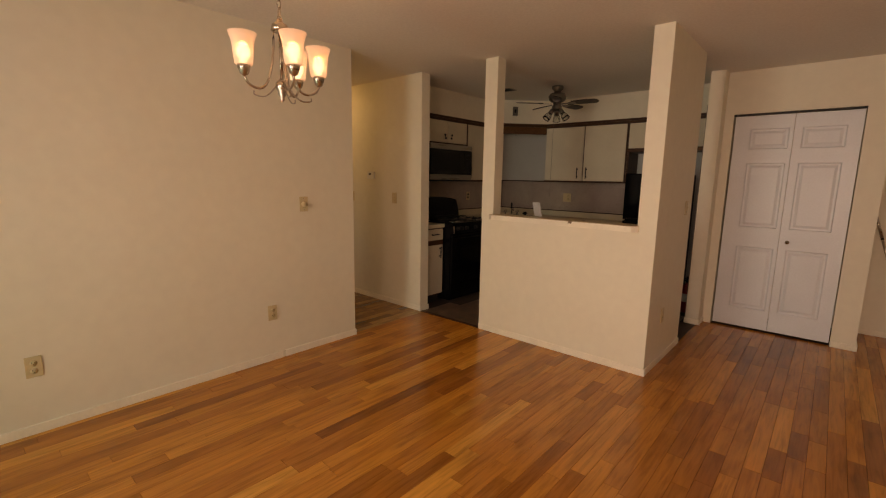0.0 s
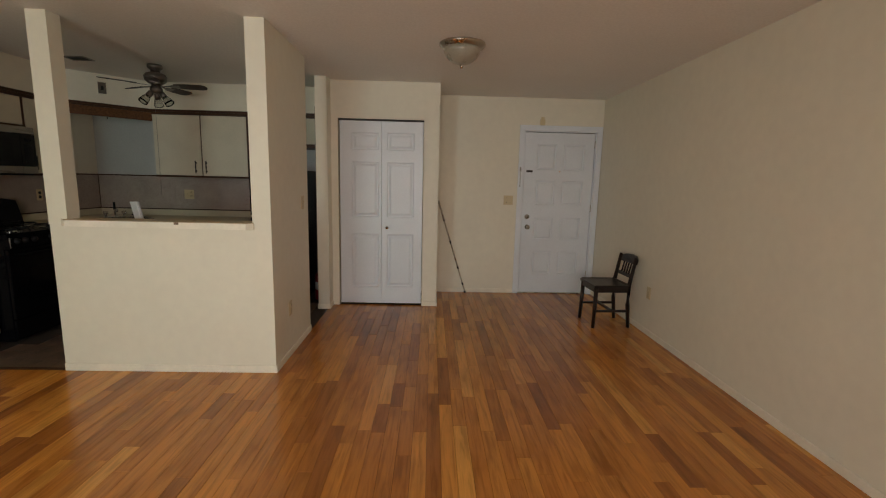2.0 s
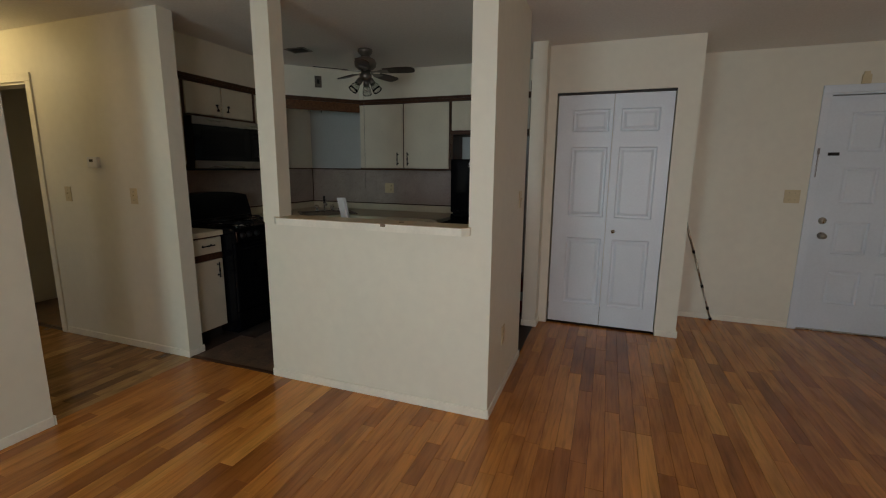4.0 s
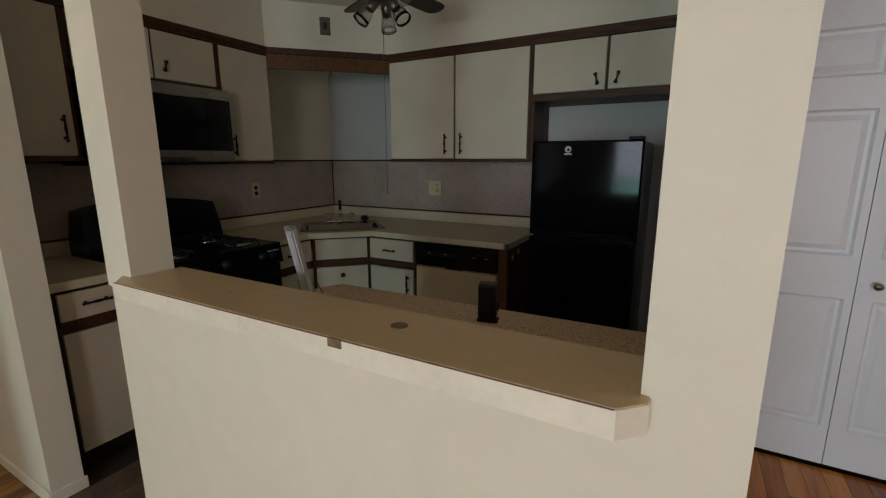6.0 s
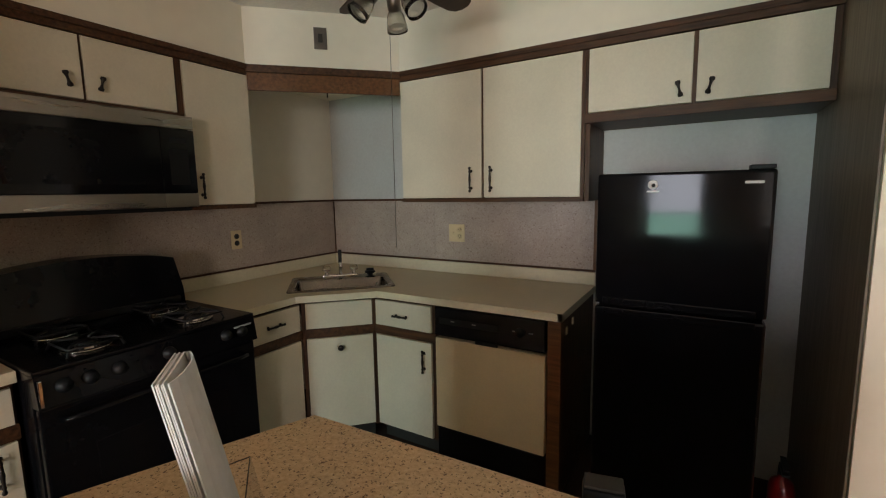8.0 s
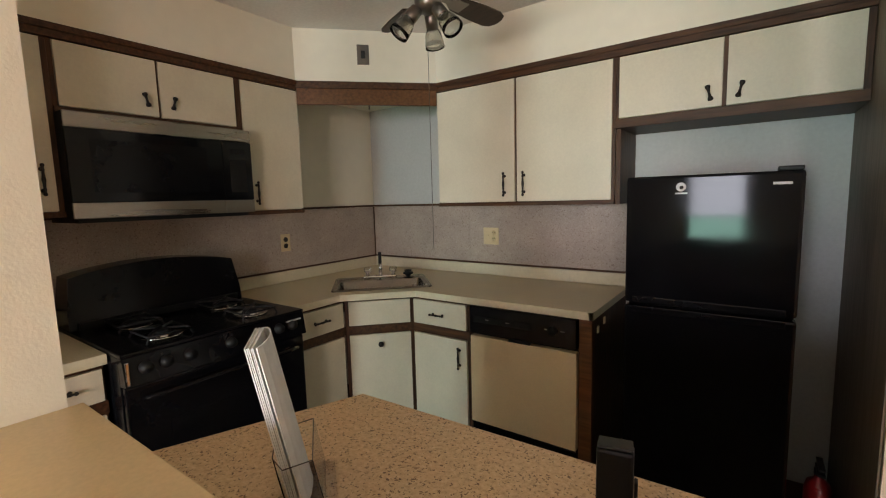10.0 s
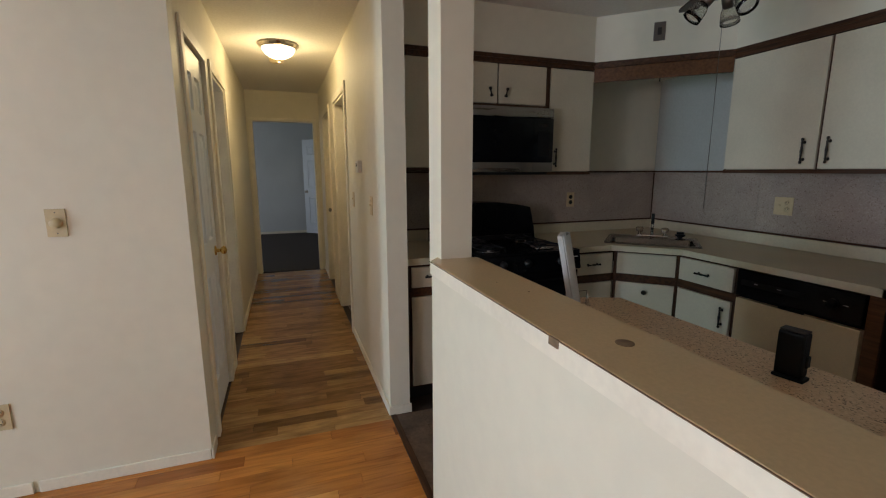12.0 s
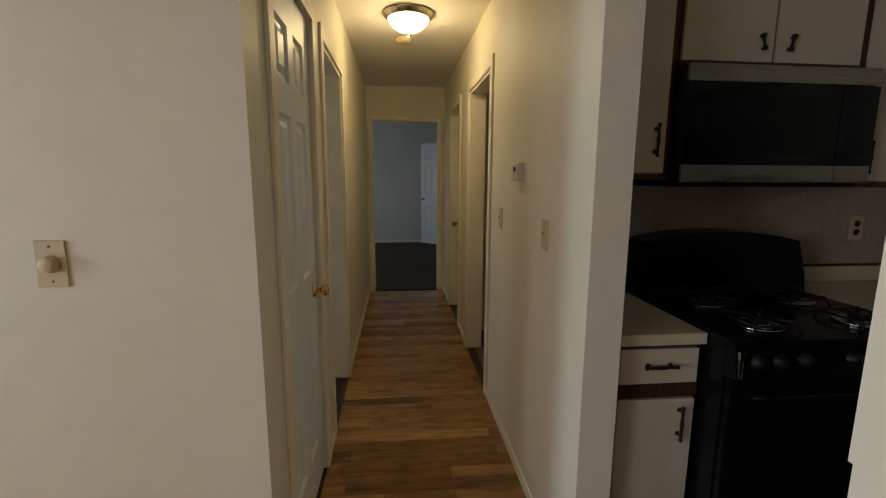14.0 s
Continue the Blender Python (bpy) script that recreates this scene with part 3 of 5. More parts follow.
def six(w, h, m=0.115, mid=0.10):
    """Fields of a six-panel door."""
    c = (w - mid) / 2
    rows = ((0.20, 0.80), (0.99, 1.60), (1.71, 1.90))
    k = h / 2.03
    return [(a, b, z0 * k, z1 * k) for a, b in ((m, c), (w - c, w - m)) for z0, z1 in rows]


def ball_knob(name, parent, x, y, z, material, out=-1, r=0.026):
    m = Matrix.Translation((x, y, z)) @ Matrix.Rotation(radians(90 if out < 0 else -90), 4, "X")
    return part(name, L([(0.030, 0), (0.030, 0.006), (0.012, 0.010), (0.010, 0.028), (r * 0.8, 0.036), (r, 0.048), (r * 0.85, 0.060), (0.006, 0.066), (0.0, 0.066)], 20, m),
                material, parent)


# entry door: eight sunk fields
door = thing("entry_door", pose(2.2525, YE + 0.020, 0.012), "white painted steel entry door with eight embossed panels, closed", "door")
bm = bmesh.new()
W = 0.862
flds = [(a, b, c, d) for a, b in ((0.155, 0.395), (0.485, 0.745)) for c, d in ((0.24, 0.54), (0.69, 0.97), (1.13, 1.43), (1.56, 1.88))]
plate(bm, W, 2.013, flds, 0.0, 0.042, slope=0.012)
part("leaf", bm, M_WHITE, door)
ball_knob("door_knob", door, 0.073, 0, 0.845, M_NICKEL)
part("deadbolt", L([(0.030, 0), (0.030, 0.008), (0.024, 0.014), (0.022, 0.022), (0.0, 0.022)], 20, Matrix.Translation((0.064, 0, 0.975)) @ Matrix.Rotation(radians(90), 4, "X")), M_NICKEL, door)
part("peephole", L([(0.008, 0), (0.008, 0.004), (0.0, 0.004)], 12, Matrix.Translation((0.445, 0, 1.545)) @ Matrix.Rotation(radians(90), 4, "X")), M_BRASS, door)
part("chain_track", B((0.028, -0.012, 1.528, 0.105, 0, 1.538), (0.028, -0.012, 1.544, 0.105, 0, 1.554), (0.028, -0.006, 1.528, 0.105, 0, 1.554), bev=0.001), M_IRON, door)
for z in (0.20, 1.05, 1.84):
    part("hinge", L([(0.006, 0), (0.006, 0.09), (0, 0.09)], 10, Matrix.Translation((W + 0.004, -0.004, z))), M_NICKEL, door)
bm = bmesh.new()
for i in range(9):
    a = Matrix.Translation((2.200, YE - 0.024, 1.54 - i * 0.021)) @ Matrix.Rotation(radians(90 * (i % 2)), 4, "Z")
    pts = [a @ Vector((0.005 * math.cos(t), 0, 0.013 * math.sin(t))) for t in (k * math.pi / 5 for k in range(11))]
    tube(bm, pts, 0.0018, 6)
box(bm, 2.192, YE - 0.026, 1.55, 2.208, YE - 0.0185, 1.60, bev=0.002)
tagged(new("door_chain", mesh("door_chain", bm, M_PEWTER)), "short metal door chain hanging on the casing", "door chain")
# dark backing strips stand in for the shadow in the gap round the leaf
structure("door_gap_shade", B((2.2472, YE + 0.064, 0.012, 2.29, YE + 0.078, 2.0325), (3.08, YE + 0.064, 0.012, 3.1198, YE + 0.078, 2.0325), (2.29, YE + 0.064, 1.99, 3.08, YE + 0.078, 2.0325)),
          M_DARKSLOT, "dark strips added behind the entry door gap to deepen its shade", "trim")
tagged(new("threshold", mesh("threshold", B((2.236, YE - 0.01, 0.0, 3.131, YE + 0.06, 0.011), bev=0.003), M_NICKEL)), "thin metal threshold under the entry door", "trim", kind="structure")

# folding closet door: two three-panel leaves
door = thing("bifold_door", pose(0.108, YC + 0.030, 0.020), "white six-panel folding closet door, closed", "door")
for k, x in enumerate((0.0, 0.4510)):
    bm = bmesh.new()
    hw = 0.4475
    m0, m1 = (0.125, 0.028) if k == 0 else (0.058, 0.095)
    plate(bm, hw, 2.005, [(m0, hw - m1, z0, z1) for z0, z1 in ((0.185, 0.79), (0.975, 1.575), (1.70, 1.885))], 0.0, 0.032)
    bmesh.ops.translate(bm, vec=(x, 0, 0), verts=bm.verts[:])
    leaf = part("leaf", bm, M_WHITE, door)
    if k:
        part("knob", L([(0.010, 0), (0.009, 0.014), (0.017, 0.022), (0.016, 0.030), (0.0, 0.033)], 18,
                       Matrix.Translation((0.512, 0, 0.862)) @ Matrix.Rotation(radians(90), 4, "X")), M_NICKEL, leaf, "small round nickel knob")
tagged(new("closet_track", mesh("closet_track", B((0.0952, YC + 0.02, 2.028, 1.0138, YC + 0.075, 2.0445)), M_DARKSLOT)), "dark metal track above the folding door", "trim", kind="structure")

# hall closet door, hinged at its near side, closed in its frame
door = thing("hall_closet_door", pose(-2.446, HL - 0.012, 0.012, 0, 0, 180), "white six-panel closet door with brass knob, closed", "door")
bm = bmesh.new()
plate(bm, 0.598, 2.02, six(0.598, 2.02, 0.095, 0.085), 0.0, 0.035)
part("leaf", bm, M_WHITE, door)
ball_knob("door_knob", door, 0.520, 0, 0.90, M_BRASS)
for z in (0.20, 1.82):
    part("hinge", L([(0.007, 0), (0.007, 0.09), (0, 0.09)], 10, Matrix.Translation((-0.002, -0.006, z))), M_BRASS, door)

# bathroom door, swung into the dark room
door = thing("bathroom_door", pose(-3.755, 0.119, 0.012, 0, 0, 100), "white panelled door swung open into the bathroom", "door")
bm = bmesh.new()
plate(bm, 0.73, 2.01, six(0.73, 2.01), 0.0, 0.035)
part("leaf", bm, M_WHITE, door)
for z in (0.20, 1.80):
    part("hinge", L([(0.007, 0), (0.007, 0.09), (0, 0.09)], 10, Matrix.Translation((0.0, -0.006, z))), M_BRASS, door)

# far room door, closed at the back of its lining
door = thing("far_room_door", pose(-5.738, 0.075, 0.012), "white panelled door closed in a deep frame", "door")
bm = bmesh.new()
plate(bm, 0.656, 2.005, six(0.656, 2.005), 0.0, 0.035)
part("leaf", bm, M_WHITE, door)
ball_knob("door_knob", door, 0.06, 0, 0.90, M_PEWTER)

# bedroom closet door, seen through the end doorway, half open
door = thing("bedroom_door", pose(-10.38, -0.075, 0.012, 0, 0, 50), "white six-panel door standing ajar in the bedroom", "door")
bm = bmesh.new()
plate(bm, 0.70, 2.06, six(0.70, 2.06), 0.0, 0.035)
part("leaf", bm, M_WHITE, door)
ball_knob("door_knob", door, 0.07, 0, 0.93, M_NICKEL)

# ---- floor finishes ----
BW = 0.079


def board_mesh(name, w, l, material):
    """One floor strip with eased edges, from the origin along y, its top at z = 0."""
    e = 0.0010
    bm = bmesh.new()
    g = 0.0005
    lo = [bm.verts.new((x, y, -0.012)) for x, y in ((g, g), (w - g, g), (w - g, l - g), (g, l - g))]
    md = [bm.verts.new((x, y, -e)) for x, y in ((g, g), (w - g, g), (w - g, l - g), (g, l - g))]
    up = [bm.verts.new((x, y, 0)) for x, y in ((g + e, g + e), (w - g - e, g + e), (w - g - e, l - g - e), (g + e, l - g - e))]
    for a, b in ((lo, md), (md, up)):
        for i in range(4):
            bm.faces.new((a[i], a[(i + 1) % 4], b[(i + 1) % 4], b[i]))
    bm.faces.new(up)
    return mesh(name, bm, material)


def floor_run(x):
    """The stretch of y that the strip at x covers."""
    if x < -2.235:
        return HL + 0.001, -0.001
    if x < -1.500:
        return YS, 0.02
    if x < 0.0:
        return YS, -0.001
    if x < 1.18:
        return YS, YC + 0.03
    return YS, YE


rng = random.Random(7)
boards = []
x = HEND + 0.001
while x < XE:
    w = min(BW, XE - x)
    for edge in (-2.235, -1.500, 0.0, 1.18):
        if x < edge - 0.004 < x + w:
            w = min(w, edge - x)
    lo, hi = floor_run(x + w / 2)
    y = lo - rng.uniform(0, 0.7)
    while y < hi:
        n = rng.choice((0.32, 0.45, 0.6, 0.75, 0.9, 1.05, 1.2))
        a, b = max(y, lo), min(y + n, hi)
        if b - a > 0.01:
            boards.append((x, w, a, b))
        y += n
    x += w

floor = new("floor")
tagged(floor, "worn satin oak strip floor in mixed honey tones", "floor", kind="structure")


# ---- kitchen cabinets ----


def pull(bm, length, m):
    """A wrought pull: a turned bar with swollen middle and ends on two feet, along local z, standing out along -y."""
    h = length / 2
    prof = [(0.001, -h), (0.006, -h * 0.96), (0.0075, -h * 0.86), (0.004, -h * 0.74), (0.0065, -h * 0.62), (0.0045, -h * 0.5), (0.0055, -h * 0.25), (0.0075, 0),
            (0.0055, h * 0.25), (0.0045, h * 0.5), (0.0065, h * 0.62), (0.004, h * 0.74), (0.0075, h * 0.86), (0.006, h * 0.96), (0.001, h)]
    lathe(bm, prof, 10, m @ Matrix.Translation((0, -0.020, 0)))
    for s in (-1, 1):
        lathe(bm, [(0.009, 0), (0.006, 0.004), (0.004, 0.010), (0.005, 0.020)], 8, m @ Matrix.Translation((0, 0, s * h * 0.66)) @ Matrix.Rotation(radians(90), 4, "X"))


def dumbbell(bm, length, m):
    """A small pull with two round flared ends and a thin waist."""
    h = length / 2
    lathe(bm, [(0.001, -h), (0.010, -h * 0.92), (0.011, -h * 0.66), (0.006, -h * 0.4), (0.0045, 0), (0.006, h * 0.4), (0.011, h * 0.66), (0.010, h * 0.92), (0.001, h)], 10,
          m @ Matrix.Translation((0, -0.014, 0)))
    for s in (-1, 1):
        lathe(bm, [(0.005, 0), (0.005, 0.014)], 8, m @ Matrix.Translation((0, 0, s * h * 0.7)) @ Matrix.Rotation(radians(90), 4, "X"))


def front(name, parent, x0, x1, z0, z1, handle=None):
    """A cream slab front with eased edges and a dark edge band, at the face y = 0; handle: (kind, x, z, length)."""
    ob = part(name, B((x0, -0.019, z0, x1, -0.0008, z1), bev=0.002), M_CREAM, parent)
    if handle:
        kind, hx, hz, ln = handle
        bm = bmesh.new()
        base = Matrix.Translation((hx, -0.019, hz))
        if kind == "v":
            pull(bm, ln, base)
        elif kind == "h":
            pull(bm, ln, base @ Matrix.Rotation(radians(90), 4, "Y"))
        elif kind == "d":
            dumbbell(bm, ln, base @ Matrix.Rotation(radians(-14), 4, "Y"))
        elif kind == "e":
            dumbbell(bm, ln, base @ Matrix.Rotation(radians(14), 4, "Y"))
        else:
            lathe(bm, [(0.008, 0), (0.007, 0.010), (0.016, 0.016), (0.016, 0.022), (0.0, 0.026)], 16, base @ Matrix.Rotation(radians(90), 4, "X"))
        part("handle", bm, M_IRON, ob, "black wrought metal pull")
    return ob


def wall_cabinet(m, w, z0, z1, depth, doors, label, rail=0.022, left=0.012, right=0.012):
    """A wall cabinet with dark face frame; doors: (x0, x1, handle)."""
    ob = thing("wall_cabinet", m, label, "cabinet", "kitchen wall cabinets")
    part("body", B((0.001, 0.002, z0 + rail, w - 0.001, depth, z1)), M_CREAM, ob)
    fr = [(0.0, left), (w - right, w)] + [(b + 0.001, c - 0.001) for (a, b, _), (c, d, _) in zip(doors, doors[1:])]
    for a, b in fr:
        part("stile", B((a, -0.008, z0 + rail, b, 0.0018, z1)), M_WOOD, ob, "dark stained wood stile")
    part("bottom_rail", B((0.0, -0.022, z0, w, depth, z0 + rail - 0.0005), bev=0.002), M_WOODX, ob, "dark stained wood rail")
    for a, b, h in doors:
        front("door", ob, a, b, z0 + rail + 0.003, z1 - 0.004, h)
    return ob


def base_cabinet(m, w, depth, label, drawer_h, door_h, left=0.022, right=0.022, drop=0.0):
    """A base cabinet with one drawer above one door, a dark frame and a recessed plinth."""
    ob = thing("base_cabinet", m, label, "cabinet", "kitchen base cabinets")
    part("body", B((0.001, 0.002, 0.10, w - 0.001, depth, 0.858)), M_WOOD, ob, "dark stained wood carcass")
    part("plinth", B((0.001, 0.06, 0.0, w - 0.001, depth, 0.099)), M_DARKSLOT, ob, "dark recessed plinth")
    part("mid_rail", B((0.0, -0.010, 0.672 - drop, w, 0.0018, 0.722 - drop), bev=0.002), M_WOODX, ob, "dark stained wood rail")
    front("drawer", ob, left, w - right, 0.726 - drop, 0.846, drawer_h)
    front("door", ob, left, w - right, 0.115, 0.668 - drop, door_h)
    return ob


R90 = lambda x, y, z=0.0: pose(x, y, z, 0, 0, 90)
UX, UY = -2.68, 2.20   # faces of the wall cabinets behind their doors
T = 2.0795
D = 0.315
wall_cabinet(R90(UX, 0.117), 0.345, 1.395, T, D, [(0.04, 0.325, ("v", 0.285, 1.54, 0.125))], "tall cream wall cabinet next to the microwave with dark frame", left=0.038, right=0.02)
wall_cabinet(R90(UX, 0.463), 0.764, 1.804, T, D, [(0.018, 0.373, ("d", 0.322, 1.897, 0.062)), (0.385, 0.738, ("e", 0.436, 1.897, 0.062))],
             "short two-door cream cabinet above the microwave with dark wood frame", left=0.016, right=0.024)
wall_cabinet(R90(UX, 1.228), 0.362, 1.368, T, D, [(0.012, 0.357, ("v", 0.060, 1.485, 0.13))], "narrow cream wall cabinet beside the corner recess", left=0.010, right=0.004)
wall_cabinet(pose(-2.083, UY, 0), 1.068, 1.379, T, D, [(0.004, 0.527, ("v", 0.465, 1.50, 0.14)), (0.541, 1.052, ("v", 0.585, 1.50, 0.14))],
             "wide two-door cream wall cabinet beside the sink recess", left=0.003, right=0.016)
wall_cabinet(pose(-1.013, UY, 0), 0.903, 1.745, T, D, [(0.014, 0.435, ("d", 0.388, 1.85, 0.07)), (0.452, 0.880, ("e", 0.500, 1.85, 0.07))],
             "short two-door cream cabinet above the refrigerator", rail=0.044, left=0.012, right=0.021)
# filler board beside the refrigerator recess
tagged(new("filler_panel", mesh("filler_panel", B((-1.013, UY, 1.3795, -0.992, KN - 0.001, 1.744)), M_WOOD)), "dark wood filler panel beside the wall cabinet", "panel")

# dark tall panel closing the refrigerator recess against the wall
tagged(new("recess_panel", mesh("recess_panel", B((-0.108, 1.635, 0.0, -0.1012, KN - 0.0015, 2.132)), M_PANEL)), "tall grey-brown wood-grain panel beside the refrigerator", "panel")

# crown rail along the top of the wall cabinets, in three runs
bm = bmesh.new()
for z0, z1, o in ((2.080, 2.108, 0.026), (2.108, 2.133, 0.034)):
    prism(bm, [(UX, 0.117), (UX + o, 0.117), (UX + o, 1.580), (UX, 1.588)], z0, z1)
    prism(bm, [(-2.083, UY), (-2.088, UY - o), (-0.109, UY - o), (-0.109, UY)], z0, z1)
structure("crown_rail", bm, M_WOODX, "dark stained wood rail between cabinets and soffit", "trim")
va = thing("valance", pose(-2.668, 1.588, 0, 0, 0, 45.6), "reddish-brown wooden valance board across the corner recess", "valance")
part("board", B((0.004, -0.014, 2.000, 0.832, 0.004, 2.092), bev=0.002), M_VALANCE, va)
part("moulding", B((0.0, -0.022, 2.093, 0.836, 0.004, 2.133), bev=0.003), M_WOODX, va)
part("hook", L([(0.004, 0), (0.004, 0.02), (0.006, 0.022), (0.0, 0.024)], 8, Matrix.Translation((0.42, 0.0, 1.976))), M_IRON, va)

# base run
BX, BY = -2.37, 1.892
base_cabinet(R90(BX, 0.117), 0.325, 0.60, "cream base cabinet with one drawer next to the range", ("h", 0.175, 0.79, 0.12), ("v", 0.262, 0.585, 0.13), left=0.042, right=0.012)
base_cabinet(R90(BX, 1.225), 0.378, 0.60, "narrow cream base cabinet between range and sink", ("h", 0.19, 0.775, 0.11), None, left=0.012, right=0.022, drop=0.022)
sc = thing("sink_cabinet", pose(BX + 0.0, 1.607, 0, 0, 0, 45), "cream corner sink cabinet set at an angle", "cabinet", "kitchen base cabinets")
SW = 0.402
part("body", B((0.012, 0.004, 0.10, SW - 0.012, 0.05, 0.858)), M_WOOD, sc, "dark stained wood carcass")
part("stile", B((0.0, -0.009, 0.10, 0.018, 0.003, 0.858)), M_WOOD, sc)
part("stile", B((SW - 0.018, -0.009, 0.10, SW, 0.003, 0.858)), M_WOOD, sc)
part("plinth", B((0.02, 0.06, 0.0, SW - 0.02, 0.10, 0.099)), M_DARKSLOT, sc)
part("mid_rail", B((0.018, -0.010, 0.650, SW - 0.018, 0.003, 0.700), bev=0.002), M_WOODX, sc)
front("false_drawer", sc, 0.022, SW - 0.022, 0.704, 0.846)
front("door", sc, 0.022, SW - 0.022, 0.115, 0.646, ("k", SW / 2, 0.588, 0))
base_cabinet(pose(-2.084, BY, 0), 0.402, 0.62, "cream base cabinet with one drawer beside the dishwasher", ("h", 0.19, 0.770, 0.10), ("v", 0.335, 0.545, 0.13), left=0.014, right=0.022, drop=0.022)
end = thing("end_panel", pose(-1.085, BY - 0.012, 0), "dark wood end panel of the base cabinets", "panel")
part("post", B((0.0, 0.0, 0.0, 0.06, 0.02, 0.857), bev=0.002), M_VALANCE, end, "reddish-brown wood edge")
part("side", B((0.042, 0.0205, 0.0, 0.06, 0.64, 0.857)), M_WOOD, end)

for y, z in ((0.085, 0.795), (0.19, 0.815)):
    part("clip", B((0.0602, y - 0.012, z - 0.016, 0.066, y + 0.012, z + 0.016), bev=0.002), M_ALMOND, end, "small almond plastic clip")

# worktops with built-up edges
co = thing("worktop", pose(0, 0, 0), "beige laminate worktop with cream edge around the corner sink", "worktop")
O = [(KW + 0.001, 1.222), (-2.345, 1.222), (-2.345, 1.553), (-2.040, 1.860), (-1.016, 1.860), (-1.016, KN - 0.001), (KW + 0.001, KN - 0.001)]
SINK = Matrix.Translation((-2.375, 1.93, 0)) @ Matrix.Rotation(radians(45), 4, "Z")
bm = bmesh.new()
outer = [bm.verts.new((px, py, 0.90)) for px, py in O]
hole = [bm.verts.new(SINK @ Vector((a, b, 0.90))) for a, b in ((-0.275, -0.17), (0.275, -0.17), (0.275, 0.20), (-0.275, 0.20))]
for ring in (outer, hole):
    for i in range(len(ring)):
        bm.edges.new((ring[i], ring[(i + 1) % len(ring)]))
bmesh.ops.triangle_fill(bm, use_beauty=True, edges=bm.edges[:])
part("top", bm, M_COUNTER, co)
bm = bmesh.new()
for i in range(1, 5):
    (ax, ay), (bx, by) = O[i], O[i + 1]
    d = Vector((bx - ax, by - ay, 0)).normalized()
    nrm = Vector((-d.y, d.x, 0)) * 0.02
    prism(bm, [(ax, ay), (bx, by), (bx + nrm.x, by + nrm.y), (ax + nrm.x, ay + nrm.y)], 0.862, 0.8985)
part("edge", bm, M_CURB, co, "cream built-up edge")
part("curb", B((KW + 0.0015, 1.222, 0.902, KW + 0.018, KN - 0.02, 0.975), (KW + 0.0015, KN - 0.019, 0.902, -1.016, KN - 0.0015, 0.975), bev=0.002), M_CURB, co, "cream upstand")
co = thing("worktop", pose(0, 0, 0), "short beige laminate worktop between wall and range", "worktop")
part("top", B((KW + 0.001, 0.117, 0.886, -2.345, 0.445, 0.90)), M_COUNTER, co)
part("edge", B((-2.347, 0.1165, 0.862, -2.342, 0.446, 0.8995), bev=0.001), M_CURB, co, "cream built-up edge")
part("curb", B((KW + 0.0015, 0.117, 0.902, KW + 0.018, 0.445, 0.975), bev=0.002), M_CURB, co, "cream upstand")

# splashback with dark battens
sp = thing("splashback", pose(0, 0, 0), "speckled pinkish-grey laminate splashback with dark wood battens", "splashback")
part("panel", B((KW + 0.0005, 0.117, 0.988, KW + 0.006, KN - 0.007, 1.378)), M_SPLASH, sp)
part("panel", B((KW + 0.012, KN - 0.006, 0.988, -2.072, KN - 0.0005, 1.378)), M_SPLASH, sp)
part("panel", B((-2.071, KN - 0.006, 0.988, -1.030, KN - 0.0005, 1.378)), M_SPLASH, sp)
part("batten", B((KW + 0.0005, 0.117, 0.976, KW + 0.013, KN - 0.014, 0.9875), bev=0.001), M_WOOD, sp)
part("batten", B((KW + 0.0005, KN - 0.013, 0.976, -1.017, KN - 0.0005, 0.9875), bev=0.001), M_WOODX, sp)
part("batten", B((KW + 0.0005, KN - 0.0135, 0.988, KW + 0.0115, KN - 0.001, 1.378), bev=0.001), M_WOOD, sp)
part("batten", B((KW + 0.0005, 0.117, 1.379, KW + 0.013, KN - 0.014, 1.394), bev=0.001), M_WOOD, sp)
part("batten", B((KW + 0.0005, KN - 0.013, 1.379, -1.017, KN - 0.0005, 1.394), bev=0.001), M_WOODX, sp)
part("batten", B((-1.029, KN - 0.013, 0.988, -1.007, KN - 0.0005, 1.378), bev=0.001), M_VALANCE, sp)

# corner sink
sk = thing("sink", SINK @ Matrix.Translation((0, 0, 0.90)), "shallow stainless steel corner sink", "sink")
bm = bmesh.new()


def ring(bm, a0, b0, a1, b1, z, r=0.03):
    pts = []
    for cx, cy, s in ((a1 - r, b0 + r, -90), (a1 - r, b1 - r, 0), (a0 + r, b1 - r, 90), (a0 + r, b0 + r, 180)):
        for k in range(5):
            t = radians(s + k * 22.5)
            pts.append(bm.verts.new((cx + r * math.cos(t), cy + r * math.sin(t), z)))
    return pts


rs = [ring(bm, -0.302, -0.210, 0.302, 0.245, 0.001), ring(bm, -0.299, -0.207, 0.299, 0.242, 0.007), ring(bm, -0.268, -0.172, 0.268, 0.135, 0.006),
      ring(bm, -0.262, -0.166, 0.262, 0.129, -0.004), ring(bm, -0.240, -0.146, 0.240, 0.112, -0.14), ring(bm, -0.20, -0.11, 0.20, 0.08, -0.155)]
for a, b in zip(rs, rs[1:]):
    for i in range(len(a)):
        f = bm.faces.new((a[i], a[(i + 1) % len(a)], b[(i + 1) % len(a)], b[i]))
        f.smooth = True
bm.faces.new(rs[-1])
part("bowl", bm, M_BASIN, sk)
part("drain", L([(0.04, 0), (0.04, 0.003), (0.03, 0.004), (0, 0.002)], 20, Matrix.Translation((0, -0.01, -0.154))), M_CHROME, sk)
fa = thing("faucet", SINK @ Matrix.Translation((0, 0.185, 0.9062)), "chrome kitchen faucet with clear knobs and a dark sprayer", "faucet")
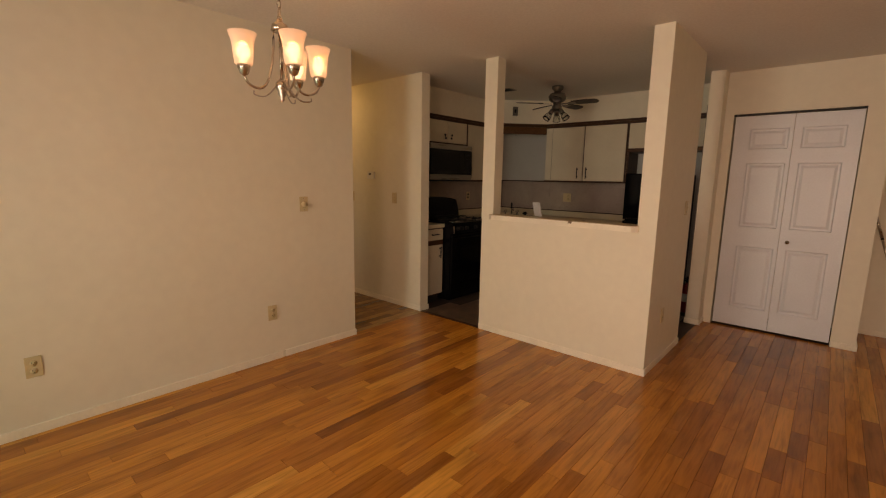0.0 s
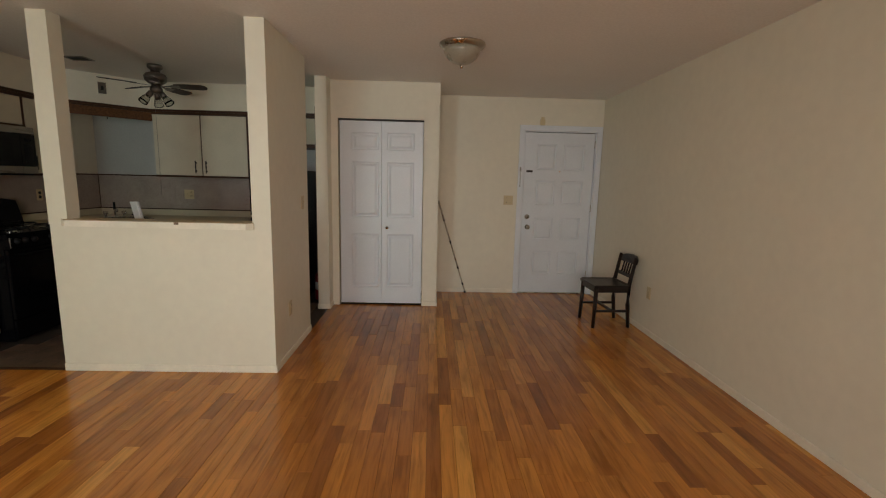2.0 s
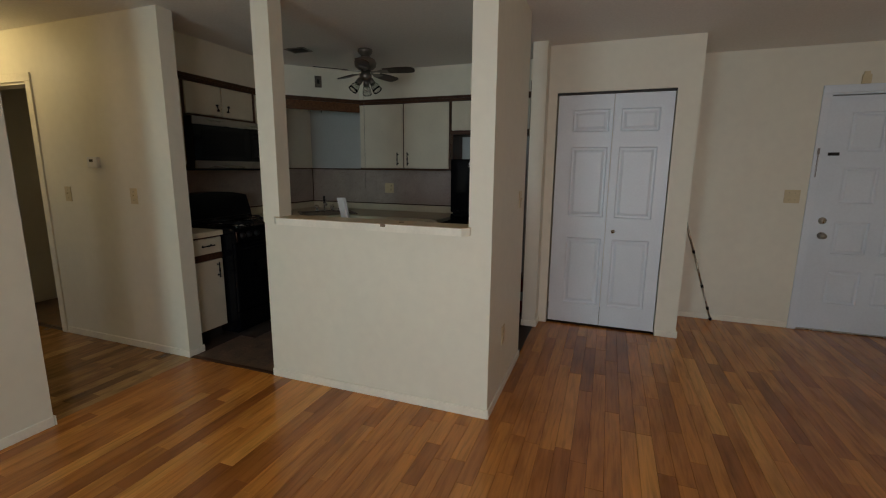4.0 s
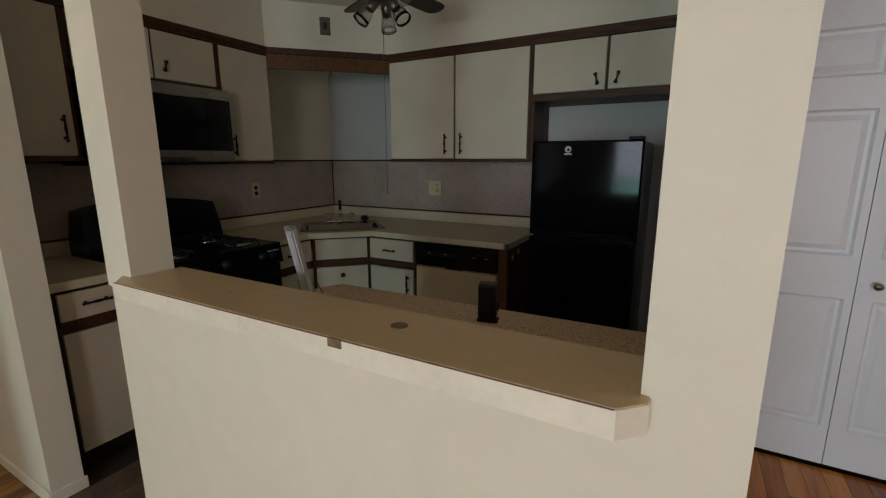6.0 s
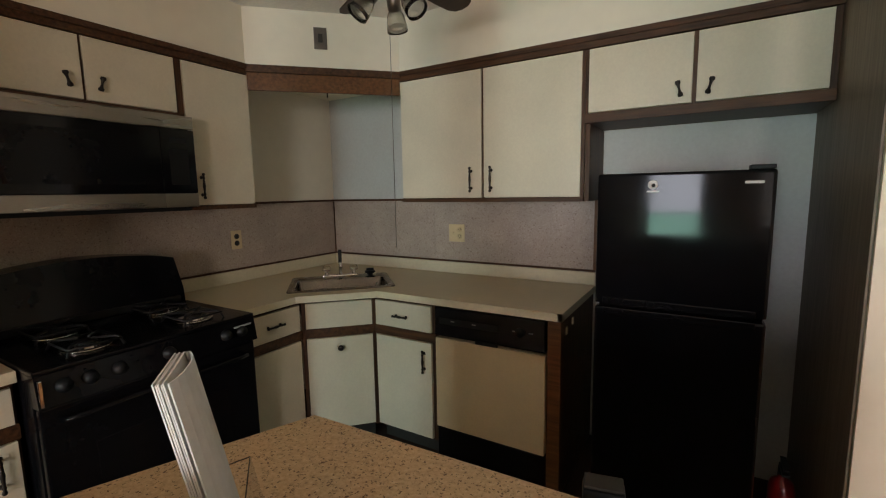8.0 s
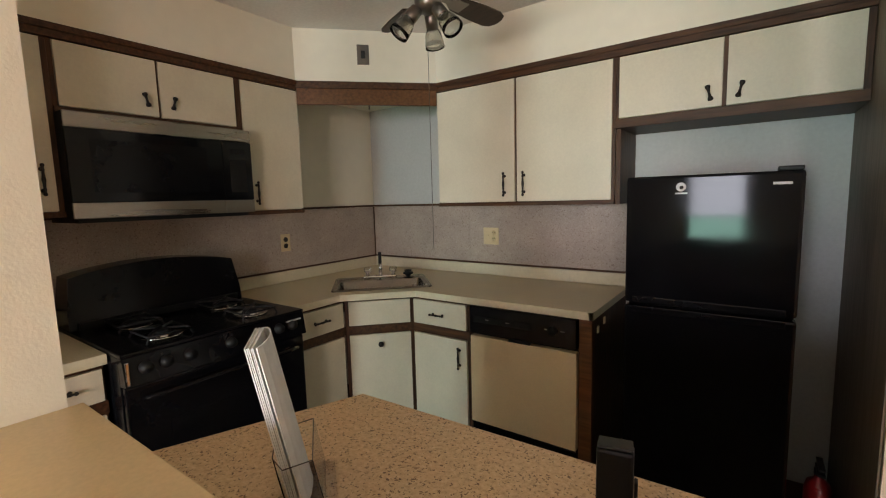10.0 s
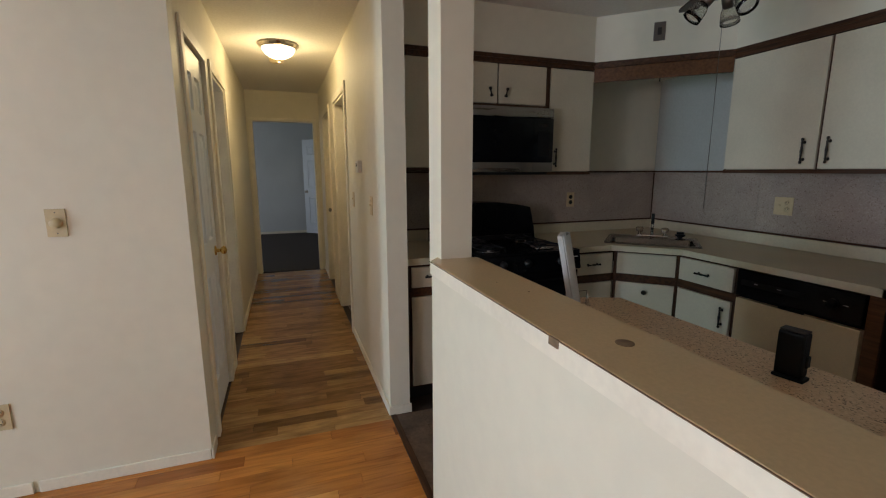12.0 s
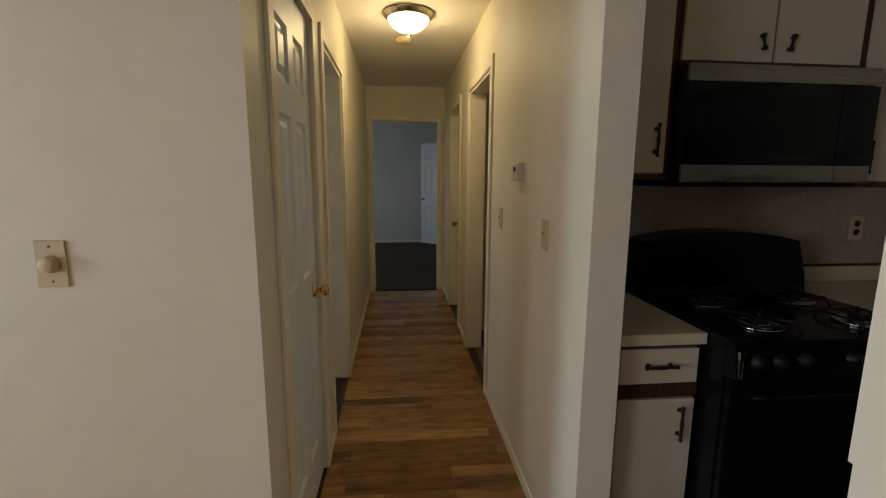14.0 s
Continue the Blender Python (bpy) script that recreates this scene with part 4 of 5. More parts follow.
part("base", B((-0.11, -0.02, 0, 0.11, 0.02, 0.016), bev=0.006), M_CHROME, fa)
bm = bmesh.new()
tube(bm, [(0, 0, 0.016), (0, -0.004, 0.05), (0, -0.03, 0.085), (0, -0.075, 0.098), (0, -0.118, 0.094), (0, -0.128, 0.078)], 0.011, 12)
part("spout", bm, M_CHROME, fa)
part("lever", B((-0.011, -0.006, 0.088, 0.011, 0.012, 0.175), bev=0.004), M_BLACKM, fa, "upright dark spout cap")
for s in (-0.085, 0.085):
    part("knob", L([(0.012, 0.016), (0.009, 0.034), (0.023, 0.042), (0.026, 0.060), (0.020, 0.072), (0, 0.075)], 8, Matrix.Translation((s, 0, 0))), M_SMOKE, fa, "clear faceted knob")
sprayer = thing("sink_stopper", SINK @ Matrix.Translation((0.185, 0.15, 0.906)), "black rubber sink strainer set on the rim", "strainer")
part("cup", L([(0.016, 0), (0.018, 0.016), (0.034, 0.024), (0.034, 0.034), (0, 0.036)], 20), M_BLACKM, sprayer)
part("handle", B((-0.024, -0.008, 0.0365, 0.024, 0.008, 0.052), bev=0.003), M_BLACKM, sprayer)

# ---- range ----
ra = thing("gas_range", R90(-2.262, 0.452), "black freestanding gas range with four burners", "range")
RW = 0.762
part("body", B((0.0, 0.0, 0.03, RW, 0.70, 0.895), bev=0.004), M_BLACK, ra)
part("cooktop", B((-0.002, -0.035, 0.896, RW + 0.002, 0.69, 0.912), bev=0.005), M_BLACK, ra)
bm = bmesh.new()
pr = [(-0.052, 0.795), (-0.0005, 0.790), (-0.0005, 0.895), (-0.034, 0.895)]
va_, vb_ = [[bm.verts.new((x, y, z)) for y, z in pr] for x in (0.0, RW)]
for i in range(4):
    bm.faces.new((va_[i], va_[(i + 1) % 4], vb_[(i + 1) % 4], vb_[i]))
bm.faces.new(va_[::-1])
bm.faces.new(vb_)
cp = part("control_panel", bm, M_BLACK, ra)
for kx in (0.070, 0.140, 0.225, 0.390, 0.620, 0.690):
    big = 0.021 if kx not in (0.075, 0.705) else 0.012
    part("knob", L([(big + 0.003, 0), (big + 0.003, 0.004), (big, 0.006), (big * 0.85, 0.024), (0, 0.026)], 18,
                   Matrix.Translation((kx, -0.043, 0.850)) @ Matrix.Rotation(radians(80), 4, "X")), M_BLACKM, cp, "black range knob")
part("corner_trim", B((0.004, -0.053, 0.800, 0.016, -0.034, 0.885), bev=0.002), M_CHROME, cp, "bright metal corner trim")
part("badge", B((0.66, -0.0465, 0.868, 0.74, -0.0405, 0.874)), M_GREYLAB, cp, "pale printed maker's mark")
od = part("oven_door", B((0.004, -0.030, 0.215, RW - 0.004, -0.001, 0.785), bev=0.006), M_BLACK, ra)
part("window", B((0.14, -0.0325, 0.36, RW - 0.14, -0.0302, 0.62), bev=0.001), M_BLACKG, od, "dark oven glass")
bm = bmesh.new()
tube(bm, [(0.06, -0.030, 0.735), (0.065, -0.062, 0.742), (0.12, -0.072, 0.742), (RW - 0.12, -0.072, 0.742), (RW - 0.065, -0.062, 0.742), (RW - 0.06, -0.030, 0.735)], 0.011, 10)
part("handle", bm, M_BLACK, od)
part("drawer", B((0.004, -0.026, 0.05, RW - 0.004, -0.001, 0.205), bev=0.006), M_BLACK, ra)
bm = bmesh.new()
n = 14
pts = [(0.0, 0.913), (0.0, 0.98)] + [(0.022 + (RW - 0.044) * i / n, 1.132 + 0.042 * math.sin(math.pi * i / n) ** 0.8) for i in range(n + 1)] + [(RW, 0.98), (RW, 0.913)]
fa_ = [bm.verts.new((x, 0.505 + 0.16 * (z - 0.913), z)) for x, z in pts]
bk_ = [bm.verts.new((x, 0.69, z)) for x, z in pts]
bm.faces.new(fa_)
bm.faces.new(bk_[::-1])
for i in range(len(pts)):
    j = (i + 1) % len(pts)
    bm.faces.new((fa_[i], fa_[j], bk_[j], bk_[i]))
part("backguard", bm, M_BLACK, ra)
part("vent_strip", B((0.03, 0.488, 0.9125, RW - 0.03, 0.503, 0.945), bev=0.004), M_BLACKM, ra)
for bx in (0.19, 0.572):
    for by in (0.105, 0.375):
        bu = part("burner", L([(0.074, 0.9125), (0.076, 0.918), (0.070, 0.917), (0.046, 0.9135), (0.040, 0.914), (0.034, 0.926), (0, 0.926)], 22, Matrix.Translation((bx, by, 0))), M_CHROME, ra, "bright metal burner bowl with black cap")
        part("cap", L([(0.032, 0.9265), (0.034, 0.930), (0.032, 0.936), (0, 0.938)], 22, Matrix.Translation((bx, by, 0))), M_BLACKM, bu)
    for by in (0.105, 0.375):
        bm = bmesh.new()
        for k in range(4):
            t = radians(45 + 90 * k)
            tube(bm, [(bx + 0.022 * math.cos(t), by + 0.022 * math.sin(t), 0.944), (bx + 0.10 * math.cos(t), by + 0.10 * math.sin(t), 0.944), (bx + 0.120 * math.cos(t), by + 0.120 * math.sin(t), 0.913)], 0.0045, 6)
        tube(bm, [(bx + 0.112 * math.cos(radians(45 + 90 * k)), by + 0.112 * math.sin(radians(45 + 90 * k)), 0.936) for k in range(5)], 0.0045, 6)
        part("grate", bm, M_BLACKM, ra, "black wire pan support")

# ---- microwave over the range ----
mw = thing("microwave", R90(-2.600, 0.466, -0.011), "stainless and black over-range microwave", "microwave")
MW = 0.758
part("body", B((0.0, 0.0015, 1.398, MW, 0.392, 1.8135)), M_BLACKM, mw)
part("top_trim", B((0.0, -0.012, 1.752, MW, 0.001, 1.8135), bev=0.003), M_STEEL, mw, "stainless vent trim")
dr = part("door", B((0.0, -0.012, 1.462, 0.605, 0.001, 1.7505), bev=0.002), M_BLACKG, mw, "dark glass door")
part("window", B((0.075, -0.0135, 1.50, 0.53, -0.0122, 1.71), bev=0.0006), M_BLACK, dr)
cpn = part("control_panel", B((0.607, -0.012, 1.462, MW, 0.001, 1.7505), bev=0.002), M_BLACKG, mw)
part("display", B((0.645, -0.0132, 1.69, 0.72, -0.0122, 1.712)), M_BLACKM, cpn)
part("keypad", B((0.64, -0.0130, 1.50, 0.725, -0.0122, 1.66)), M_BLACKM, cpn)
part("bottom_trim", B((0.0, -0.014, 1.398, 0.605, 0.001, 1.4605), bev=0.003), M_STEEL, mw, "stainless lower trim")
part("bottom_trim", B((0.607, -0.014, 1.398, MW, 0.001, 1.4605), bev=0.003), M_STEEL, mw, "stainless lower trim")
hd = part("underside", B((0.02, 0.02, 1.380, MW - 0.02, 0.37, 1.3975)), M_BLACKM, mw)

# ---- dishwasher ----
dw = thing("dishwasher", pose(-1.680, BY - 0.012, 0), "built-in dishwasher with cream front and black control panel", "dishwasher")
part("body", B((0.0, 0.03, 0.02, 0.592, 0.60, 0.856)), M_BLACKM, dw)
cpn = part("control_panel", B((0.004, -0.012, 0.708, 0.588, 0.029, 0.852), bev=0.004), M_BLACK, dw)
part("latch", B((0.24, -0.024, 0.694, 0.36, -0.0125, 0.712), bev=0.003), M_BLACKM, cpn)
part("dial", L([(0.024, 0), (0.022, 0.012), (0.0, 0.014)], 20, Matrix.Translation((0.47, -0.012, 0.785)) @ Matrix.Rotation(radians(90), 4, "X")), M_BLACKM, cpn)
part("button_strip", B((0.03, -0.0135, 0.768, 0.36, -0.0122, 0.800)), M_BLACKM, cpn)
for kx in (0.10, 0.22, 0.43, 0.51):
    part("marking", B((kx, -0.0145, 0.786, kx + 0.022, -0.0137, 0.789)), M_GREYLAB, cpn, "small pale printed mark")
part("door", B((0.006, -0.010, 0.205, 0.586, 0.029, 0.690), bev=0.003), M_DISHWASHER, dw, "almond dishwasher front")
part("kick_panel", B((0.006, 0.0, 0.03, 0.586, 0.029, 0.196), bev=0.003), M_BLACK, dw)

# ---- refrigerator ----
fr = thing("refrigerator", pose(-0.868, 1.795, 0), "glossy black top-freezer refrigerator", "refrigerator")
FW = 0.562
part("body", B((0.004, 0.062, 0.03, FW - 0.004, 0.66, 1.488), bev=0.006), M_BLACK, fr)
fd = part("freezer_door", B((0.0, 0.0, 0.985, FW, 0.058, 1.492), bev=0.010), M_FRIDGE, fr)
part("handle", B((0.03, -0.004, 0.985, FW - 0.03, 0.004, 1.012), bev=0.003), M_BLACK, fd, "moulded black grip along the lower edge")
ld = part("fridge_door", B((0.0, 0.0, 0.06, FW, 0.058, 0.972), bev=0.010), M_FRIDGE, fr)
part("handle", B((0.03, -0.004, 0.945, FW - 0.03, 0.004, 0.972), bev=0.003), M_BLACK, ld, "moulded grip along the upper edge")
part("hinge", B((FW - 0.075, 0.008, 1.4925, FW - 0.004, 0.075, 1.508), bev=0.004), M_BLACKM, fr, "black plastic hinge cover")
st = part("sticker", L([(0.017, 0), (0.017, 0.0008), (0, 0.0008)], 22, Matrix.Translation((0.195, -0.0002, 1.448)) @ Matrix.Rotation(radians(90), 4, "X")), M_PAPER, fd, "small round white sticker")
part("emblem", L([(0.007, 0), (0.007, 0.0006), (0, 0.0006)], 14, Matrix.Translation((0.197, -0.0012, 1.446)) @ Matrix.Rotation(radians(90), 4, "X")), M_BLACKM, st)
part("sticker_strip", B((0.175, -0.0010, 1.421, 0.217, -0.0002, 1.427)), M_PAPER, fd)
part("nameplate", B((0.475, -0.0012, 1.446, 0.528, -0.0002, 1.455)), M_PAPER, fd, "small pale maker's nameplate")

# fire extinguisher behind the refrigerator's corner
ex = thing("fire_extinguisher", pose(-0.195, 2.02, 0), "small red fire extinguisher standing on the floor", "fire extinguisher")
part("cylinder", L([(0.040, 0), (0.044, 0.01), (0.044, 0.27), (0.036, 0.30), (0.014, 0.318), (0.014, 0.33), (0, 0.33)], 24), M_RED, ex)
part("label_band", L([(0.0446, 0.12), (0.0446, 0.21)], 24), M_GREYLAB, ex, "pale printed label")
part("valve", L([(0.016, 0.331), (0.016, 0.355), (0, 0.357)], 14), M_BLACKM, ex)
part("lever", B((-0.012, -0.075, 0.358, 0.012, 0.02, 0.368), (-0.010, -0.085, 0.385, 0.010, 0.02, 0.393), (-0.008, 0.005, 0.358, 0.008, 0.02, 0.393), bev=0.002), M_BLACKM, ex)
bm = bmesh.new()
tube(bm, [(0, 0.016, 0.345), (0.0, 0.055, 0.335), (0.0, 0.060, 0.28), (0.0, 0.056, 0.20)], 0.008, 8)
part("hose", bm, M_BLACKM, ex)

# ---- pass-through ledge and peninsula ----
le = thing("ledge", pose(0, 0, 0), "tan laminate pass-through ledge with a worn front edge", "ledge")
bm = bmesh.new()
prism(bm, [(-1.415, -0.0085), (-1.362, -0.050), (-0.153, -0.054), (-0.118, -0.020), (-0.118, -0.0005), (-0.1305, -0.0005), (-0.1305, 0.127), (-1.3715, 0.127), (-1.3715, -0.0085)], 1.056, 1.0945, 0.0015)
part("top", bm, M_LEDGE, le)
bm = bmesh.new()
prism(bm, [(-1.417, -0.0090), (-1.363, -0.0515), (-0.152, -0.0555), (-0.1165, -0.0205), (-0.1165, -0.0008), (-0.122, -0.0008), (-0.122, -0.019), (-0.154, -0.0515), (-1.361, -0.0475), (-1.410, -0.0090)], 1.050, 1.0925)
part("edge_band", bm, M_TRIM, le, "cream painted edge band")
part("seam", B((-1.360, -0.0570, 1.0926, -0.154, -0.0545, 1.0938)), M_PLUG, le, "thin brown laminate seam")
for sx, sy in ((-1.02, 0.030), (-0.905, 0.062)):
    part("nick", L([(0.0028, 0), (0.0028, 0.0004), (0, 0.0005)], 8, Matrix.Translation((sx, sy, 1.0947))), M_PLUG, le, "small dark nick")
part("plug", L([(0.0165, 0), (0.0165, 0.0012), (0.015, 0.0014), (0, 0.0010)], 24, Matrix.Translation((-0.55, 0.047, 1.0948))), M_PLUG, le, "round brown plug")
part("chip", B((-0.634, -0.0565, 1.076, -0.602, -0.050, 1.0938), bev=0.003), M_PLUG, le, "brown chipped spot in the edge band")

pe = thing("peninsula", pose(0, 0, 0), "peninsula cabinet under a speckled brown laminate worktop", "peninsula")
bm = bmesh.new()
PO = [(-0.1305, 0.1165), (-0.1305, 0.722), (-1.275, 0.690), (-1.475, 0.20), (-1.475, 0.1165)]
prism(bm, PO, 0.878, 0.915, 0.004)
part("top", bm, M_GRANITE, pe, "speckled brown laminate top")
bm = bmesh.new()
prism(bm, [(-0.135, 0.118), (-0.135, 0.69), (-1.25, 0.66), (-1.44, 0.20), (-1.44, 0.118)], 0.0, 0.8775)
part("body", bm, M_WOOD, pe)
part("batten", B((-0.1302, 0.128, 0.916, -0.140, 0.735, 0.955), bev=0.002), M_WOOD, pe, "dark wood batten along the pier")

# leaflet holder
LH = Matrix.Translation((-1.073, 0.360, 0.9152)) @ Matrix.Rotation(radians(141), 4, "Z")
LEAN = Matrix.Translation((0, 0, 0.004)) @ Matrix.Rotation(radians(-11), 4, "X")
SLUMP = LEAN @ Matrix.Rotation(radians(1), 4, "Y")
ho = thing("leaflet_holder", LH, "clear acrylic leaflet holder with a darker moulded rim", "leaflet holder")
bm = bmesh.new()
box(bm, -0.072, 0.0300, 0.0, 0.072, 0.0318, 0.112)
box(bm, -0.072, -0.0270, 0.0, 0.072, -0.0252, 0.085)
box(bm, -0.0738, -0.0270, 0.0, -0.0720, 0.0318, 0.085)
box(bm, 0.0720, -0.0270, 0.0, 0.0738, 0.0318, 0.085)
box(bm, -0.0738, -0.0270, -0.0018, 0.0738, 0.0318, 0.0)
bmesh.ops.transform(bm, matrix=LEAN, verts=bm.verts[:])
pk = part("pocket", bm, M_CLEAR, ho)
for rim in ([(-0.073, 0.031, 0.110), (-0.073, 0.022, 0.086), (-0.073, -0.026, 0.0855), (0.073, -0.026, 0.0855)],
            [(0.073, -0.026, 0.0855), (0.073, 0.020, 0.0855), (0.073, 0.031, 0.108), (0.066, 0.031, 0.112), (-0.066, 0.031, 0.112)]):
    bm = bmesh.new()
    tube(bm, [LEAN @ Vector(p) for p in rim], 0.0010, 6)
    part("rim", bm, M_SMOKED, pk, "dark moulded edge")
part("foot", B((-0.073, -0.045, 0.0, 0.073, 0.050, 0.0030), bev=0.001), M_CLEAR, ho)
lf = thing("leaflet_stack", LH, "stack of folded white leaflets standing in the holder", "leaflets")
for dy, half, top, bow in ((0.0255, 0.064, 0.293, 0.0), (0.0226, 0.063, 0.291, 0.0), (0.0197, 0.064, 0.292, 0.001), (0.0168, 0.062, 0.289, 0.001), (0.0139, 0.064, 0.291, 0.002), (0.0085, 0.064, 0.289, 0.014)):
    bm = bmesh.new()
    a = [(half * u, dy - bow * (1 - u * u) ** 0.7) for u in (-1, -0.8, -0.5, -0.1, 0.3, 0.65, 0.9, 1)]
    prism(bm, a + [(x, y + 0.0020) for x, y in reversed(a)], 0.002, top)
    bmesh.ops.transform(bm, matrix=SLUMP, verts=bm.verts[:])
    part("leaflet", bm, M_PAPER, lf)
bm = bmesh.new()
fold = [(0.0638, 0.0275), (0.0668, 0.022), (0.0675, 0.016), (0.0665, 0.010), (0.0638, 0.006)]
prism(bm, fold + [(x - 0.0016, 0.0168 + (y - 0.0168) * 0.85) for x, y in reversed(fold)], 0.002, 0.289)
bmesh.ops.transform(bm, matrix=SLUMP, verts=bm.verts[:])
part("spine", bm, M_PAPER, lf, "rounded white fold")

# small black device standing on the peninsula
bb = thing("router", pose(-0.602, 0.592, 0.9152, 0, 0, 12), "small upright black plastic device on a foot", "device")
part("case", B((-0.028, -0.018, 0.008, 0.028, 0.018, 0.114), bev=0.006), M_BLACKM, bb)
part("top_cap", B((-0.026, -0.016, 0.1145, 0.026, 0.016, 0.119), bev=0.002), M_DARKSLOT, bb)
part("foot", B((-0.030, -0.022, 0.0, 0.034, 0.018, 0.0078), bev=0.003), M_BLACKM, bb)
part("clip", B((0.0285, -0.008, 0.035, 0.034, 0.008, 0.062), bev=0.002), M_BLACKM, bb)

# ---- kitchen ceiling fan ----
FX, FY = -1.54, 1.39
fan = thing("ceiling_fan", pose(FX, FY, CEIL), "pewter ceiling fan with five dark blades and spotlight shades, at rest", "ceiling fan")
part("canopy", L([(0.062, -0.0005), (0.066, -0.018), (0.058, -0.035), (0.040, -0.05), (0.040, -0.07)], 28), M_PEWTER, fan)
part("motor", L([(0.050, -0.07), (0.082, -0.082), (0.098, -0.11), (0.092, -0.145), (0.066, -0.168), (0.045, -0.175)], 30), M_PEWTER, fan)
part("hub", L([(0.045, -0.1755), (0.040, -0.20), (0.055, -0.215), (0.050, -0.25), (0.03, -0.262), (0, -0.262)], 26), M_PEWTER, fan)
bl = bmesh.new()
n = 9
outl_ = [(0.165, -0.044), (0.30, -0.056), (0.40, -0.058), (0.435, -0.045), (0.452, -0.018), (0.452, 0.018), (0.435, 0.045), (0.40, 0.058), (0.30, 0.056), (0.165, 0.044)]
prism(bl, outl_, -0.003, 0.003, 0.001)
bmesh.ops.transform(bl, matrix=Matrix.Translation((0, 0, -0.185)) @ Matrix.Rotation(radians(-12), 4, "X"), verts=bl.verts[:])
blade_me = mesh("blade", bl, M_BLADE)
br = bmesh.new()
prism(br, [(0.05, -0.014), (0.11, -0.010), (0.15, -0.032), (0.21, -0.034), (0.21, 0.034), (0.15, 0.032), (0.11, 0.010), (0.05, 0.014)], -0.0075, -0.0035)
bmesh.ops.transform(br, matrix=Matrix.Translation((0, 0, -0.185)) @ Matrix.Rotation(radians(-12), 4, "X"), verts=br.verts[:])
bracket_me = mesh("bracket", br, M_PEWTER)
for k in range(5):
    a = new("blade", blade_me)
    a.parent = fan
    a.rotation_euler = (0, 0, radians(8 + 72 * k))
    b = new("bracket", bracket_me)
    b.parent = a
for k in range(3):
    t = radians(-125 + 120 * k)
    d = Vector((math.cos(t), math.sin(t), -1.25)).normalized()
    m = Matrix.Translation((0.03 * math.cos(t), 0.03 * math.sin(t), -0.235)) @ d.to_track_quat("Z", "Y").to_matrix().to_4x4()
    arm = part("spotlight", L([(0.010, 0), (0.012, 0.02), (0.026, 0.028), (0.026, 0.075), (0.020, 0.08)], 18, m), M_PEWTER, fan)
    part("shade", L([(0.024, 0.0805), (0.034, 0.10), (0.040, 0.135), (0.042, 0.155), (0.040, 0.1555), (0.037, 0.135), (0.031, 0.10), (0.022, 0.082)], 18, m), M_SMOKE, arm, "ribbed clear glass shade")
bm = bmesh.new()
tube(bm, [(-0.045, 0.035, -0.25), (-0.085, 0.105, -0.27), (-0.085, 0.105, -1.225)], 0.0014, 5)
part("pull_chain", bm, M_PEWTER, fan, "long thin pull chain")

# kitchen ceiling vent
ve = thing("ceiling_vent", pose(-2.115, 1.22, CEIL), "small dark slotted vent in the kitchen ceiling", "vent")
part("frame", B((-0.10, -0.075, -0.006, 0.10, -0.060, -0.0005), (-0.10, 0.060, -0.006, 0.10, 0.075, -0.0005), (-0.10, -0.06, -0.006, -0.085, 0.06, -0.0005), (0.085, -0.06, -0.006, 0.10, 0.06, -0.0005)), M_PEWTER, ve)
for k in range(6):
    part("slat", B((-0.084, -0.055 + k * 0.02, -0.005, 0.084, -0.045 + k * 0.02, -0.001)), M_DARKSLOT, ve)

# ---- switches, outlets, thermostat ----


def on_wall(x, y, z, face):
    """A pose on a wall: local -y points out of it, x along it."""
    return pose(x, y, z, 0, 0, {"-y": 0, "+x": 90, "+y": 180, "-x": -90, "d": 45.6}[face])


def outlet(m, label, colour=None, w=0.070, group="outlets", dark=False):
    ob = thing("outlet", m, label, "outlet", group)
    part("plate", B((-w / 2, -0.006, -0.0575, w / 2, -0.0004, 0.0575), bev=0.002), colour or M_ALMOND, ob)
    for z in (-0.021, 0.021):
        so = part("socket", L([(0.0165, 0), (0.0165, 0.0015), (0, 0.0015)], 18, Matrix.Translation((0, -0.006, z)) @ Matrix.Rotation(radians(90), 4, "X")),
                  M_DARKSLOT if dark else (colour or M_ALMOND), ob)
        if not dark:
            part("slot", B((-0.0075, -0.0082, z - 0.001, -0.0052, -0.0076, z + 0.007), (0.0052, -0.0082, z - 0.001, 0.0075, -0.0076, z + 0.007), (-0.002, -0.0082, z - 0.009, 0.002, -0.0076, z - 0.005)), M_DARKSLOT, so)
    return ob


def switch(m, label, gangs=1, colour=None):
    ob = thing("light_switch", m, label, "switch", "light switches")
    w = 0.070 + 0.046 * (gangs - 1)
    part("plate", B((-w / 2, -0.006, -0.0575, w / 2, -0.0004, 0.0575), bev=0.002), colour or M_ALMOND, ob)
    for k in range(gangs):
        cx = (k - (gangs - 1) / 2) * 0.046
        bm = bmesh.new()
        box(bm, cx - 0.005, -0.016, 0.0, cx + 0.005, -0.006, 0.012, bev=0.001)
        part("toggle", bm, colour or M_ALMOND, ob)
        for z in (-0.03, 0.03):
            part("screw", L([(0.003, 0), (0.003, 0.001), (0, 0.001)], 10, Matrix.Translation((cx, -0.006, z)) @ Matrix.Rotation(radians(90), 4, "X")), M_PEWTER, ob)
    return ob


